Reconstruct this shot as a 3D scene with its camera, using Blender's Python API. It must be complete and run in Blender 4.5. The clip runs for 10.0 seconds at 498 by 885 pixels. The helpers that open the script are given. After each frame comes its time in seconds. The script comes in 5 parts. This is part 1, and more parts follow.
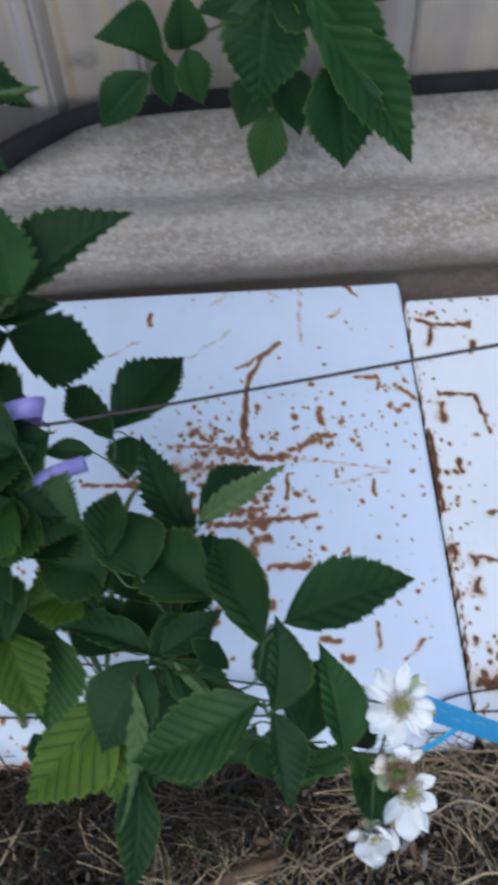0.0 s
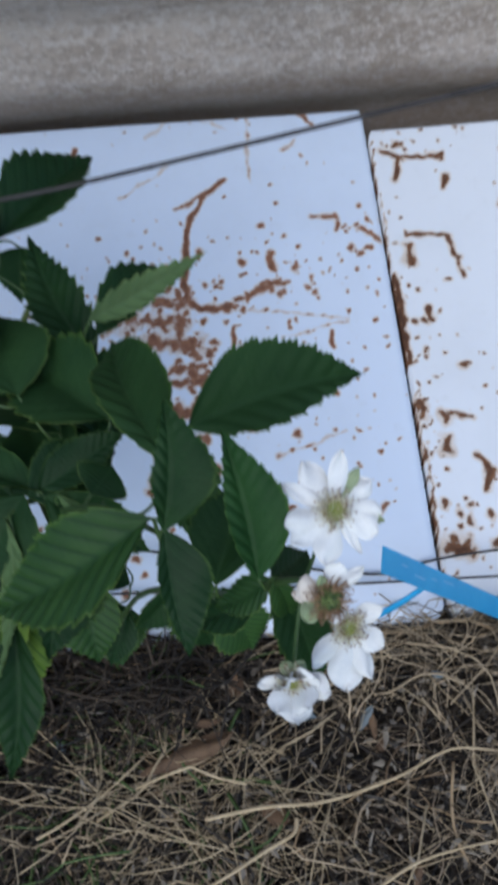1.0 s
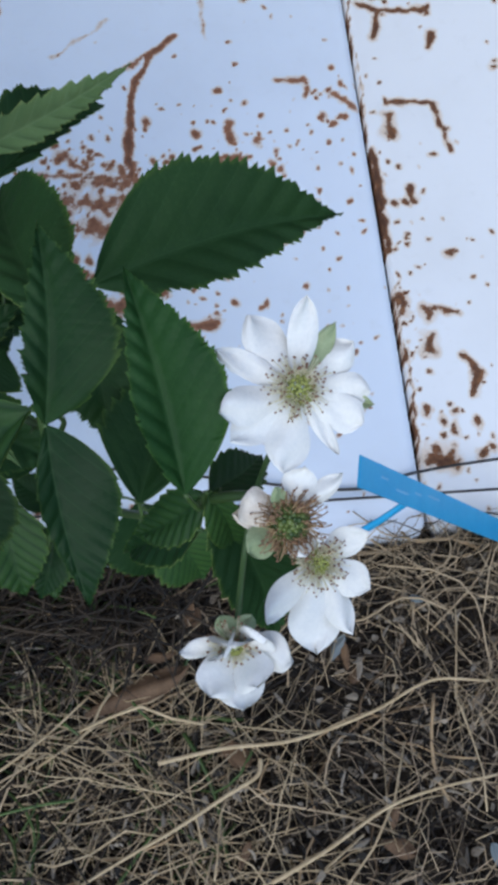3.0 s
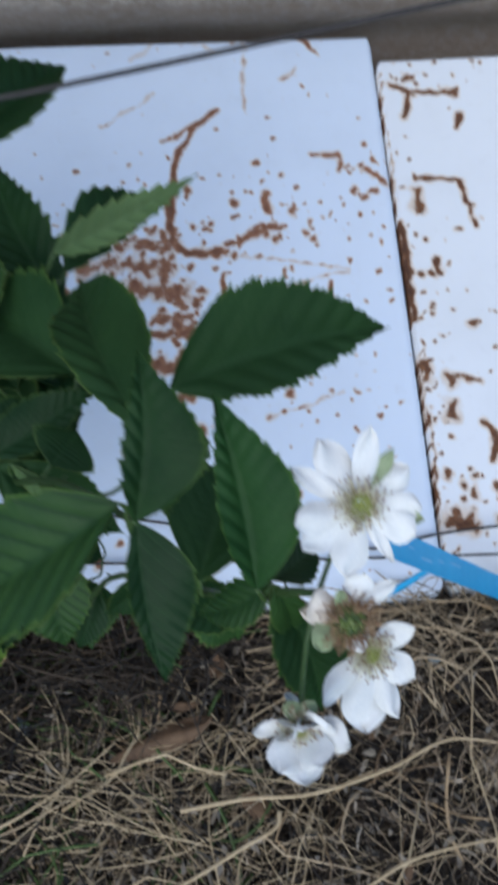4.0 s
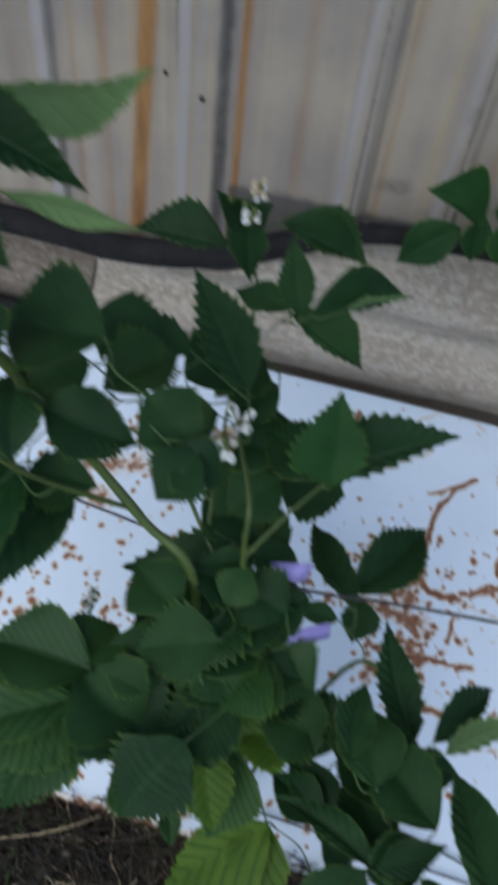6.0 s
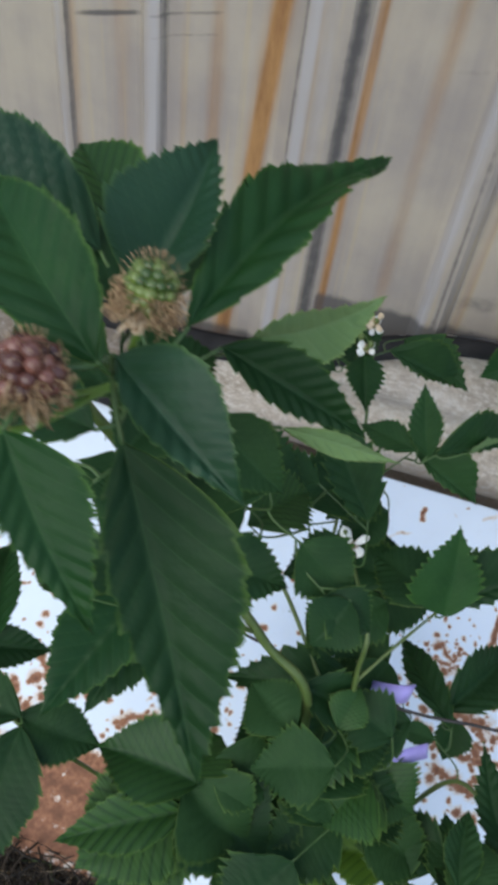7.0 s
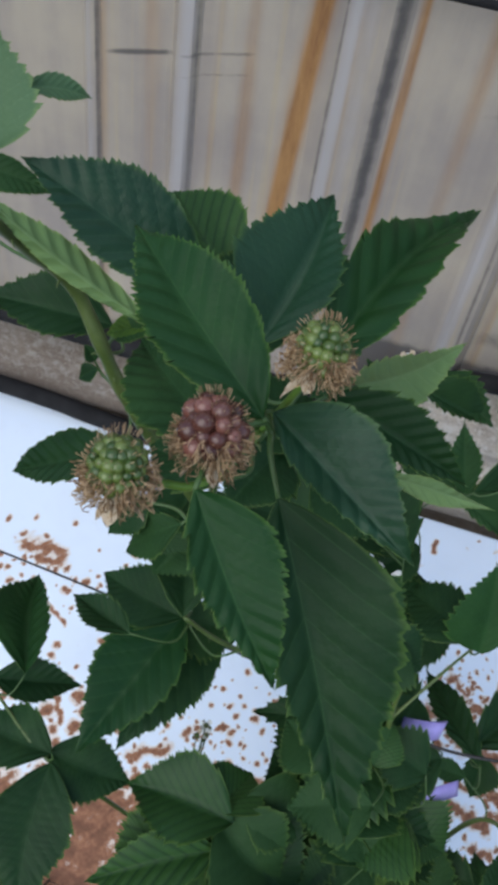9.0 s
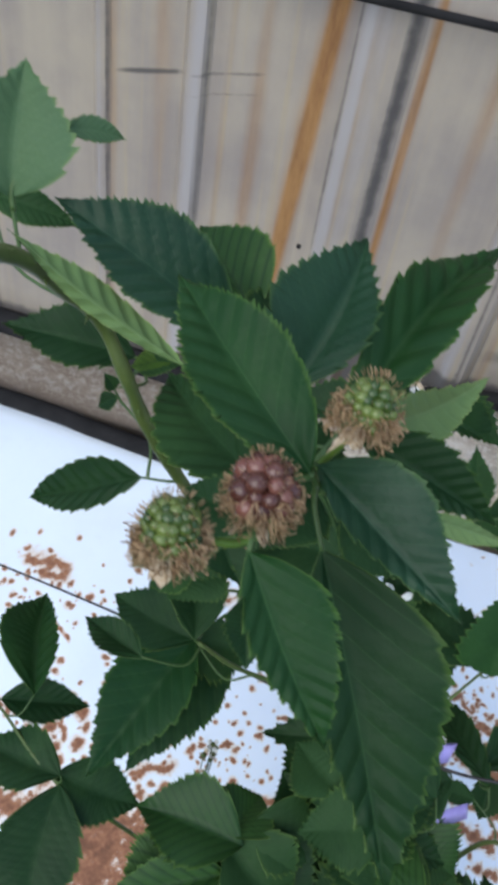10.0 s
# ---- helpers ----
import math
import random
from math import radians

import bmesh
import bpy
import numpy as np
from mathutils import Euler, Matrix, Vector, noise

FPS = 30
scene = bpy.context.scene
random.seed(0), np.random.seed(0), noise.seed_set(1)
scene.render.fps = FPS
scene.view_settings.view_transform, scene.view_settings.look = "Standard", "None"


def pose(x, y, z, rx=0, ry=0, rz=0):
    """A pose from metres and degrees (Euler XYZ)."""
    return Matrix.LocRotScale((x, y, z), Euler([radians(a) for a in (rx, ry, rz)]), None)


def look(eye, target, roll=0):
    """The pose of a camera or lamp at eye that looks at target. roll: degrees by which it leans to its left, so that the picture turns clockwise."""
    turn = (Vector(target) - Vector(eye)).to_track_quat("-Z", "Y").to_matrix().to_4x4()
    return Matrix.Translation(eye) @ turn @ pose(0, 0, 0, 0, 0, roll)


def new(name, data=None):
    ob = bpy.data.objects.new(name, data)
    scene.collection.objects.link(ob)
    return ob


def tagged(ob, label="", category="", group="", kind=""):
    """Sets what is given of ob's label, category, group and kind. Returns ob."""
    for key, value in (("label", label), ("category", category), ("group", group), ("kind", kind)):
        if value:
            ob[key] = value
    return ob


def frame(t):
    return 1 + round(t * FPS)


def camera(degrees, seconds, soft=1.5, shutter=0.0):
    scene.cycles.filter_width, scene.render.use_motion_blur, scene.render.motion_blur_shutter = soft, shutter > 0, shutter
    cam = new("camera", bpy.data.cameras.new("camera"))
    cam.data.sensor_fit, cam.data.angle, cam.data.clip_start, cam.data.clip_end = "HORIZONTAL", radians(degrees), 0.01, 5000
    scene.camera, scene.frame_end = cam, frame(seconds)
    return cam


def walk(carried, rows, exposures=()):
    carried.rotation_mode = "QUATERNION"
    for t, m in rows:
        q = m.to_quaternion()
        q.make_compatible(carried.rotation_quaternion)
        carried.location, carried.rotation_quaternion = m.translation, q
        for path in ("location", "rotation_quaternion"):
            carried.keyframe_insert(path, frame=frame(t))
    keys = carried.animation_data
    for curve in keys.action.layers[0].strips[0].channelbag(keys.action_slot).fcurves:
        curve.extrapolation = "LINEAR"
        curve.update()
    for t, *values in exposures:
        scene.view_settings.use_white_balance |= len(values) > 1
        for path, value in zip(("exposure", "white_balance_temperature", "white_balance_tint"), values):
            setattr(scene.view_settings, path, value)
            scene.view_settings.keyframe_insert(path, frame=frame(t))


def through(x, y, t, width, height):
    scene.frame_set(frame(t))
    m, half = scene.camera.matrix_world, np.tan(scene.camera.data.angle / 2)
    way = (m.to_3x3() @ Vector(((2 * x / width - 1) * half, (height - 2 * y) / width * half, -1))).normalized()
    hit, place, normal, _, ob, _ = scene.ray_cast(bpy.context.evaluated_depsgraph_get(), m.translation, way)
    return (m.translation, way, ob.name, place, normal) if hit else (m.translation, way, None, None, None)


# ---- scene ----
cam = camera(35.58, 10.0, soft=4.6, shutter=0.5)
PATH = [
    (0, (0.289, 0.2741, 0.9282), (0.2446, 1.5521, -0.6095), -4.86),
    (0.5, (0.3109, 0.2796, 0.8715), (0.3377, 1.491, -0.7197), -3.37),
    (1, (0.3203, 0.2872, 0.7846), (0.3237, 1.3912, -0.8831), -4.24),
    (1.5, (0.331, 0.299, 0.729), (0.336, 1.336, -0.981), -5.0),
    (2, (0.3331, 0.3114, 0.7043), (0.3497, 1.282, -1.0443), -4.62),
    (3.5, (0.328, 0.3284, 0.6909), (0.3992, 1.2474, -1.0841), -0.71),
    (4, (0.3156, 0.3298, 0.7286), (0.3564, 1.3335, -1.0008), -0.88),
    (4.5, (0.28, 0.3323, 0.8107), (0.2695, 1.437, -0.8565), 0.07),
    (5, (0.225, 0.3436, 0.9073), (0.1814, 1.4673, -0.7466), 4.98),
    (5.5, (0.1742, 0.3717, 0.9868), (0.0535, 1.4995, -0.6605), 5.63),
    (6, (0.0928, 0.379, 1.0615), (-0.0997, 1.5804, -0.5258), 6.82),
    (6.2, (0.0642, 0.3793, 1.0764), (-0.1668, 1.6332, -0.4645), 6.79),
    (7.3, (-0.0265, 0.3823, 1.1238), (-0.2743, 1.6811, -0.3768), 8.49),
    (7.5, (-0.038, 0.3728, 1.1244), (-0.2865, 1.6872, -0.3624), 9.10),
    (8, (-0.0492, 0.3613, 1.1274), (-0.3169, 1.7059, -0.3288), 9.53),
    (8.5, (-0.0525, 0.3629, 1.1236), (-0.3139, 1.7146, -0.3271), 9.48),
    (9, (-0.0519, 0.3719, 1.1209), (-0.2812, 1.7175, -0.3408), 9.53),
    (9.5, (-0.0554, 0.3768, 1.1163), (-0.2631, 1.7204, -0.3505), 10.23),
    (10, (-0.0672, 0.3764, 1.1274), (-0.2934, 1.7375, -0.3204), 9.97),
]
walk(cam, [(t, look(eye, target, roll)) for t, eye, target, roll in PATH], [(0, 0.62, 6150, 10), (0.6, 0.5, 6150, 10), (1.6, 0.5, 6150, 10), (2.2, 0.58, 6150, 9), (3.3, 0.6, 6150, 9), (5, 0.6, 6150, 8), (5.6, 0.58, 6250, 7), (6.0, 0.46, 6330, 6), (6.2, 0.6, 6400, 6), (7.3, 1.02, 6700, 6), (8, 0.70, 6500, 7), (9, 0.84, 6450, 8), (9.5, 0.97, 6480, 8), (10, 1.02, 6500, 8)])

# ---- light ----
world = bpy.data.worlds.new("sky")
scene.world = world
world.use_nodes = True
wn, wl = world.node_tree.nodes, world.node_tree.links
sky = wn.new("ShaderNodeTexSky")
sky.sky_type, sky.sun_disc = "NISHITA", False
sky.sun_elevation, sky.sun_rotation = radians(52), radians(25)
wl.new(sky.outputs[0], wn["Background"].inputs[0])
wn["Background"].inputs[1].default_value = 0.15
sun = new("sun", bpy.data.lights.new("sun", "SUN"))
sun.data.energy, sun.data.angle, sun.data.color = 1.5, radians(60), (1.0, 0.95, 0.88)
sun.matrix_world = look((-1.2, -3.2, 3.4), (0, 0.6, 0))


# ---- materials ----
class Graph:
    """A node material, written as expressions."""

    def __init__(self, name):
        self.mat = bpy.data.materials.new(name)
        self.mat.use_nodes = True
        self.n, self.l = self.mat.node_tree.nodes, self.mat.node_tree.links
        self.bsdf = self.n["Principled BSDF"]

    def put(self, socket, value):
        if isinstance(value, bpy.types.NodeSocket):
            self.l.new(value, socket)
        else:
            socket.default_value = value

    def math(self, op, a, b=0.0, clamp=False):
        node = self.n.new("ShaderNodeMath")
        node.operation, node.use_clamp = op, clamp
        self.put(node.inputs[0], a), self.put(node.inputs[1], b)
        return node.outputs[0]

    def coords(self, scale=(1, 1, 1)):
        tc, mp = self.n.new("ShaderNodeTexCoord"), self.n.new("ShaderNodeMapping")
        self.l.new(tc.outputs["Object"], mp.inputs[0])
        mp.inputs["Scale"].default_value = scale
        return mp.outputs[0]

    def noise(self, scale, detail=4.0, rough=0.55, at=None, stretch=(1, 1, 1)):
        node = self.n.new("ShaderNodeTexNoise")
        self.l.new(at if at is not None else self.coords(stretch), node.inputs["Vector"])
        node.inputs["Scale"].default_value, node.inputs["Detail"].default_value, node.inputs["Roughness"].default_value = scale, detail, rough
        return node.outputs[0]

    def step(self, value, lo, hi):
        node = self.n.new("ShaderNodeMapRange")
        node.interpolation_type = "SMOOTHSTEP"
        self.put(node.inputs[0], value)
        node.inputs[1].default_value, node.inputs[2].default_value = lo, hi
        return node.outputs[0]

    def mix(self, fac, a, b):
        node = self.n.new("ShaderNodeMix")
        node.data_type = "RGBA"
        self.put(node.inputs[0], fac)
        for socket, value in ((node.inputs[6], a), (node.inputs[7], b)):
            self.put(socket, (*value, 1.0) if isinstance(value, tuple) else value)
        return node.outputs[2]

    def attr(self, name):
        node = self.n.new("ShaderNodeAttribute")
        node.attribute_name = name
        return node

    def bump(self, height, strength, distance):
        node = self.n.new("ShaderNodeBump")
        node.inputs["Strength"].default_value, node.inputs["Distance"].default_value = strength, distance
        self.put(node.inputs["Height"], height)
        self.l.new(node.outputs[0], self.bsdf.inputs["Normal"])

    def done(self, color, rough=0.6, metal=0.0, spec=0.5):
        self.put(self.bsdf.inputs["Base Color"], (*color, 1.0) if isinstance(color, tuple) else color)
        self.put(self.bsdf.inputs["Roughness"], rough), self.put(self.bsdf.inputs["Metallic"], metal)
        self.put(self.bsdf.inputs["Specular IOR Level"], spec)
        return self.mat

    def rand(self):
        return self.n.new("ShaderNodeObjectInfo").outputs["Random"]

    def island(self):
        return self.n.new("ShaderNodeNewGeometry").outputs["Random Per Island"]


def leaf_material(name, dark, light, vein, rough, clear, through, veined=0.60, broad=0.045):
    g = Graph(name)
    uv = g.n.new("ShaderNodeUVMap")
    sep = g.n.new("ShaderNodeSeparateXYZ")
    g.l.new(uv.outputs[0], sep.inputs[0])
    phase, across = g.math("ADD", sep.outputs[0], g.math("ADD", g.math("MULTIPLY", g.noise(70, 2), 0.14), 0.43)), sep.outputs[1]
    tone = g.math("ADD", g.math("MULTIPLY", g.noise(45, 3), 0.7), g.math("MULTIPLY", g.rand(), 0.42), clamp=True)
    base = g.mix(g.step(tone, 0.25, 0.95), dark, light)
    line = g.math("SUBTRACT", 1.0, g.step(g.math("ABSOLUTE", g.math("SUBTRACT", g.math("FRACT", phase), 0.5)), 0.0, broad))
    mid = g.math("SUBTRACT", 1.0, g.step(g.math("ABSOLUTE", across), 0.004, 0.014))
    ribs = g.math("MAXIMUM", g.math("MULTIPLY", line, 0.75), g.math("MULTIPLY", mid, 0.85))
    base = g.mix(g.math("MULTIPLY", ribs, veined), base, vein)
    rim = g.step(g.attr("rim").outputs["Fac"], 0.90, 1.0)
    base = g.mix(g.math("MULTIPLY", rim, 0.58), base, (light[0] * 1.5 + 0.045, light[1] * 1.2 + 0.07, light[2] + 0.008))
    fine = g.noise(900, 3, 0.6)
    cells = g.n.new("ShaderNodeTexVoronoi")
    g.l.new(g.coords(), cells.inputs["Vector"])
    cells.inputs["Scale"].default_value = 700
    base = g.mix(g.math("MULTIPLY", g.step(cells.outputs[0], 0.15, 0.6), 0.25), base, dark)
    g.bump(g.math("ADD", g.math("MULTIPLY", fine, 0.5), g.math("SUBTRACT", cells.outputs[0], g.math("MULTIPLY", ribs, 0.8))), 0.22, 0.0005)
    mat = g.done(base, g.math("ADD", g.math("ADD", rough - 0.06, g.math("MULTIPLY", g.rand(), 0.14)), g.math("MULTIPLY", g.noise(120), 0.2)), 0.0, clear)
    glow, both = g.n.new("ShaderNodeBsdfTranslucent"), g.n.new("ShaderNodeMixShader")
    g.put(glow.inputs[0], g.mix(0.5, base, (light[0] * 2.0, light[1] * 1.9, light[2] * 0.8)))
    both.inputs[0].default_value = through
    out = g.n["Material Output"]
    g.l.new(g.bsdf.outputs[0], both.inputs[1]), g.l.new(glow.outputs[0], both.inputs[2]), g.l.new(both.outputs[0], out.inputs[0])
    return mat


LEAF = leaf_material("leaf_green", (0.0088, 0.034, 0.0105), (0.026, 0.071, 0.0200), (0.040, 0.098, 0.034), 0.46, 0.17, 0.22)
FRESH = leaf_material("leaf_fresh_green", (0.0090, 0.043, 0.0110), (0.027, 0.086, 0.0200), (0.044, 0.112, 0.034), 0.45, 0.21, 0.23)
GLOSSY = leaf_material("leaf_glossy_green", (0.0070, 0.034, 0.0150), (0.018, 0.064, 0.026), (0.036, 0.090, 0.042), 0.40, 0.32, 0.18)
YOUNG = leaf_material("leaf_young", (0.050, 0.112, 0.012), (0.125, 0.212, 0.027), (0.011, 0.046, 0.007), 0.5, 0.25, 0.30, 1.15, 0.17)
MID = leaf_material("leaf_mid_green", (0.017, 0.059, 0.013), (0.045, 0.114, 0.023), (0.009, 0.040, 0.010), 0.44, 0.30, 0.25, 1.2, 0.24)
# Paler green with the sky's sheen on the top leaf put into its colour.
PALE = leaf_material("leaf_sky_sheen", (0.050, 0.115, 0.050), (0.090, 0.165, 0.072), (0.125, 0.210, 0.100), 0.5, 0.4, 0.2)
UNDER = leaf_material("leaf_underside", (0.095, 0.165, 0.064), (0.150, 0.228, 0.100), (0.190, 0.270, 0.138), 0.7, 0.15, 0.25)
DOWNY = leaf_material("leaf_downy_underside", (0.150, 0.245, 0.092), (0.225, 0.330, 0.140), (0.260, 0.370, 0.180), 0.7, 0.15, 0.25)


def plain(name, a, b, scale, rough=0.6, metal=0.0, bump=0.0, depth=0.001, spec=0.5, per=None, stretch=(1, 1, 1)):
    g = Graph(name)
    f = g.math("ADD", g.math("MULTIPLY", g.noise(scale, 5, stretch=stretch), 0.75), g.math("MULTIPLY", g.noise(scale * 9, 3), 0.35))
    if per == "island":
        f = g.math("ADD", g.math("MULTIPLY", f, 0.4), g.math("MULTIPLY", g.island(), 0.75))
    if bump:
        g.bump(g.noise(scale * 6, 5, 0.65), bump, depth)
    return g.done(g.mix(g.step(f, 0.25, 0.85), a, b), g.math("ADD", rough - 0.1, g.math("MULTIPLY", g.noise(scale * 3), 0.2)), metal, spec)


CANE = plain("cane_bark", (0.045, 0.082, 0.016), (0.085, 0.120, 0.030), 60, 0.5, bump=0.2)
PETIOLE = plain("petiole_green", (0.032, 0.075, 0.018), (0.062, 0.118, 0.030), 90, 0.5)
STEM = plain("stem_dark_green", (0.018, 0.046, 0.011), (0.040, 0.080, 0.020), 80, 0.5)
GREEN_STALK = plain("stalk_bright_green", (0.090, 0.190, 0.026), (0.150, 0.260, 0.045), 90, 0.5)
PETAL = plain("petal_white", (0.64, 0.66, 0.66), (0.80, 0.80, 0.77), 120, 0.55, bump=0.3, depth=0.0006)
STAMEN = plain("stamen_straw", (0.56, 0.52, 0.33), (0.76, 0.73, 0.57), 300, 0.7)
ANTHER = plain("anther_brown", (0.13, 0.065, 0.04), (0.30, 0.17, 0.10), 500, 0.7)
CARPEL = plain("carpel_yellow_green", (0.24, 0.28, 0.06), (0.40, 0.42, 0.13), 600, 0.6, bump=0.5)
GREEN_FRUIT = plain("unripe_fruit", (0.026, 0.058, 0.010), (0.110, 0.150, 0.034), 260, 0.30, per="island")
RED_FRUIT = plain("reddening_fruit", (0.055, 0.019, 0.014), (0.165, 0.066, 0.050), 260, 0.26, per="island")
DRY = plain("dry_stamen", (0.17, 0.095, 0.045), (0.44, 0.30, 0.17), 250, 0.85, per="island")
DRY_PETAL = plain("withered_petal", (0.36, 0.26, 0.16), (0.66, 0.55, 0.41), 260, 0.8, bump=0.4)
WIRE = plain("wire_dark", (0.030, 0.030, 0.034), (0.075, 0.070, 0.070), 90, 0.5, 0.7)
# Black of the cable and rivets; also fills the shaded gaps below the wall.
RUBBER_AND_SHADE = plain("rubber_and_shade_black", (0.008, 0.008, 0.009), (0.022, 0.021, 0.022), 40, 0.9, bump=0.3, spec=0.2)
RIBBON = plain("ribbon_lilac", (0.30, 0.25, 0.62), (0.42, 0.36, 0.75), 60, 0.35)
TAG = plain("tag_blue", (0.014, 0.31, 0.62), (0.034, 0.38, 0.69), 40, 0.38)
CHALK = plain("pen_white", (0.16, 0.42, 0.68), (0.26, 0.50, 0.74), 200, 0.7)
STRAW = plain("straw", (0.024, 0.018, 0.013), (0.50, 0.385, 0.245), 60, 0.8, per="island", bump=0.2)
STRAW_TAN = plain("straw_tan", (0.090, 0.056, 0.030), (0.44, 0.31, 0.175), 60, 0.8, per="island", bump=0.3)
STRAW_PALE = plain("straw_pale", (0.36, 0.265, 0.145), (0.62, 0.49, 0.31), 50, 0.75, bump=0.3, stretch=(1, 1, 1))
# Rotten stems; the same dark colour also paints shade over the hay.
STRAW_DARK = plain("straw_rotten_shade", (0.010, 0.008, 0.007), (0.052, 0.037, 0.024), 60, 0.85, per="island")
GRASS = plain("grass_green", (0.045, 0.085, 0.020), (0.090, 0.140, 0.035), 80, 0.6)
DRY_LEAF = plain("dead_leaf", (0.075, 0.042, 0.022), (0.19, 0.115, 0.062), 90, 0.8, bump=0.4)
ASH_LEAF = plain("grey_leaf", (0.10, 0.13, 0.14), (0.18, 0.21, 0.22), 90, 0.8, bump=0.4)


def soil_material():
    g = Graph("soil")
    f = g.noise(14, 8, 0.65)
    g.bump(g.noise(70, 8, 0.7), 0.8, 0.01)
    return g.done(g.mix(g.step(f, 0.3, 0.7), (0.014, 0.011, 0.009), (0.055, 0.040, 0.028)), 0.95)


def enamel_material(name, clean, dull, rust_dark, rust_light, soft):
    g = Graph(name)
    rust = g.attr("rust").outputs["Fac"]
    grain = g.math("ADD", g.math("MULTIPLY", g.math("SUBTRACT", g.noise(420, 5, 0.7), 0.5), 1.1), g.math("MULTIPLY", g.math("SUBTRACT", g.noise(90, 4, 0.6), 0.5), 0.8))
    edge = g.math("ADD", rust, grain)
    core = g.step(edge, 0.42, 0.66)
    halo = g.math("MULTIPLY", g.step(g.math("ADD", rust, g.math("MULTIPLY", grain, 0.6)), 0.50 - soft, 0.55), 0.62)
    metal_rust = g.mix(g.step(g.noise(210, 6, 0.7), 0.3, 0.7), rust_dark, rust_light)
    dirt = g.step(g.noise(9, 6, 0.6), 0.42, 0.75)
    paint = g.mix(g.math("MULTIPLY", dirt, 0.35), clean, dull)
    paint = g.mix(g.math("MULTIPLY", g.step(g.noise(60, 5, 0.7), 0.55, 0.8), 0.16), paint, (0.50, 0.49, 0.46))
    color = g.mix(halo, paint, (0.62, 0.43, 0.24))
    metal_rust = g.mix(g.math("MULTIPLY", g.step(edge, 0.75, 1.35), 0.75), metal_rust, (rust_dark[0] * 0.6, rust_dark[1] * 0.6, rust_dark[2] * 0.6))
    color = g.mix(core, color, metal_rust)
    g.bump(g.math("ADD", g.math("MULTIPLY", core, -0.6), g.math("MULTIPLY", g.noise(260, 5), g.math("ADD", core, 0.06))), 0.5, 0.0015)
    return g.done(color, g.math("ADD", 0.30, g.math("MULTIPLY", core, 0.55)), 0.0, 0.5)


def plinth_material(name, a, b, speck):
    g = Graph(name)
    f = g.math("ADD", g.math("MULTIPLY", g.noise(16, 6, 0.65, stretch=(0.3, 1, 1)), 0.55), g.math("MULTIPLY", g.noise(120, 5, 0.75, stretch=(0.6, 1, 1)), 0.45))
    color = g.mix(g.step(f, 0.38, 0.62), a, b)
    grit = g.step(g.noise(120, 5, 0.8, stretch=(0.7, 1, 1)), 0.48, 0.60)
    color = g.mix(g.math("MULTIPLY", grit, 0.62), color, speck)
    # Brown foot band: dirt plus the shade under the lowest wave, painted in.
    dirt = g.math("ADD", g.attr("dirt").outputs["Fac"], g.math("MULTIPLY", g.math("SUBTRACT", g.noise(70, 5, 0.7, stretch=(0.4, 1, 1)), 0.5), 0.6))
    color = g.mix(g.math("MULTIPLY", g.step(dirt, 0.25, 0.85), 0.75), color, (0.215, 0.165, 0.130))
    g.bump(g.noise(150, 6, 0.8), 1.0, 0.010)
    return g.done(color, 0.95, 0.0, 0.2)


def sheet_material():
    g = Graph("galvanised_sheet")
    stain = g.attr("stain").outputs["Fac"]
    grime_shade = g.attr("grime_shade").outputs["Fac"]
    streak = g.noise(5, 6, 0.6, stretch=(5, 1, 0.35))
    cloud = g.noise(7, 6, 0.6)
    base = g.mix(g.step(g.math("ADD", g.math("MULTIPLY", streak, 0.4), g.math("MULTIPLY", cloud, 0.6)), 0.34, 0.68), (0.265, 0.230, 0.215), (0.385, 0.332, 0.268))
    base = g.mix(g.math("MULTIPLY", g.step(g.noise(11, 5, 0.6, stretch=(7, 1, 0.12)), 0.56, 0.72), 0.40), base, (0.44, 0.34, 0.19))
    rusty = g.mix(g.step(g.noise(40, 5, 0.7, stretch=(1, 1, 0.2)), 0.3, 0.7), (0.185, 0.078, 0.022), (0.345, 0.175, 0.058))
    base = g.mix(g.math("MULTIPLY", g.step(g.math("ADD", stain, g.math("MULTIPLY", g.math("SUBTRACT", g.noise(18, 4, 0.6, stretch=(1, 1, 0.15)), 0.5), 0.7)), 0.2, 0.95), 0.92), base, rusty)
    # Bright sides of the ribs, their light put into the colour.
    lit_side = g.attr("lit_side").outputs["Fac"]
    base = g.mix(g.step(g.math("ADD", lit_side, g.math("MULTIPLY", g.math("SUBTRACT", g.noise(60, 5, 0.7, stretch=(1, 1, 0.2)), 0.5), 0.6)), 0.25, 0.8), base, (0.355, 0.330, 0.330))
    # Smudges and grime, together with painted shade on rib flanks and foot.
    dark = g.math("ADD", grime_shade, g.math("MULTIPLY", g.math("SUBTRACT", g.noise(55, 5, 0.7), 0.5), 0.6))
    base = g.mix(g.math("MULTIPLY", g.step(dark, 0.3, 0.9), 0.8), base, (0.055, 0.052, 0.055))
    g.bump(g.noise(90, 5, 0.6), 0.12, 0.002)
    return g.done(base, g.math("ADD", 0.48, g.math("MULTIPLY", cloud, 0.22)), 0.25, 0.4)


SOIL, SHEET = soil_material(), sheet_material()
BLUISH = enamel_material("bluish_white_enamel", (0.70, 0.78, 0.90), (0.60, 0.66, 0.75), (0.185, 0.078, 0.044), (0.350, 0.165, 0.090), 0.60)
WHITE = enamel_material("white_enamel", (0.80, 0.83, 0.87), (0.70, 0.72, 0.74), (0.085, 0.034, 0.018), (0.235, 0.105, 0.045), 0.85)
SLATE = plinth_material("fibre_cement", (0.47, 0.385, 0.310), (0.76, 0.665, 0.575), (0.90, 0.84, 0.79))
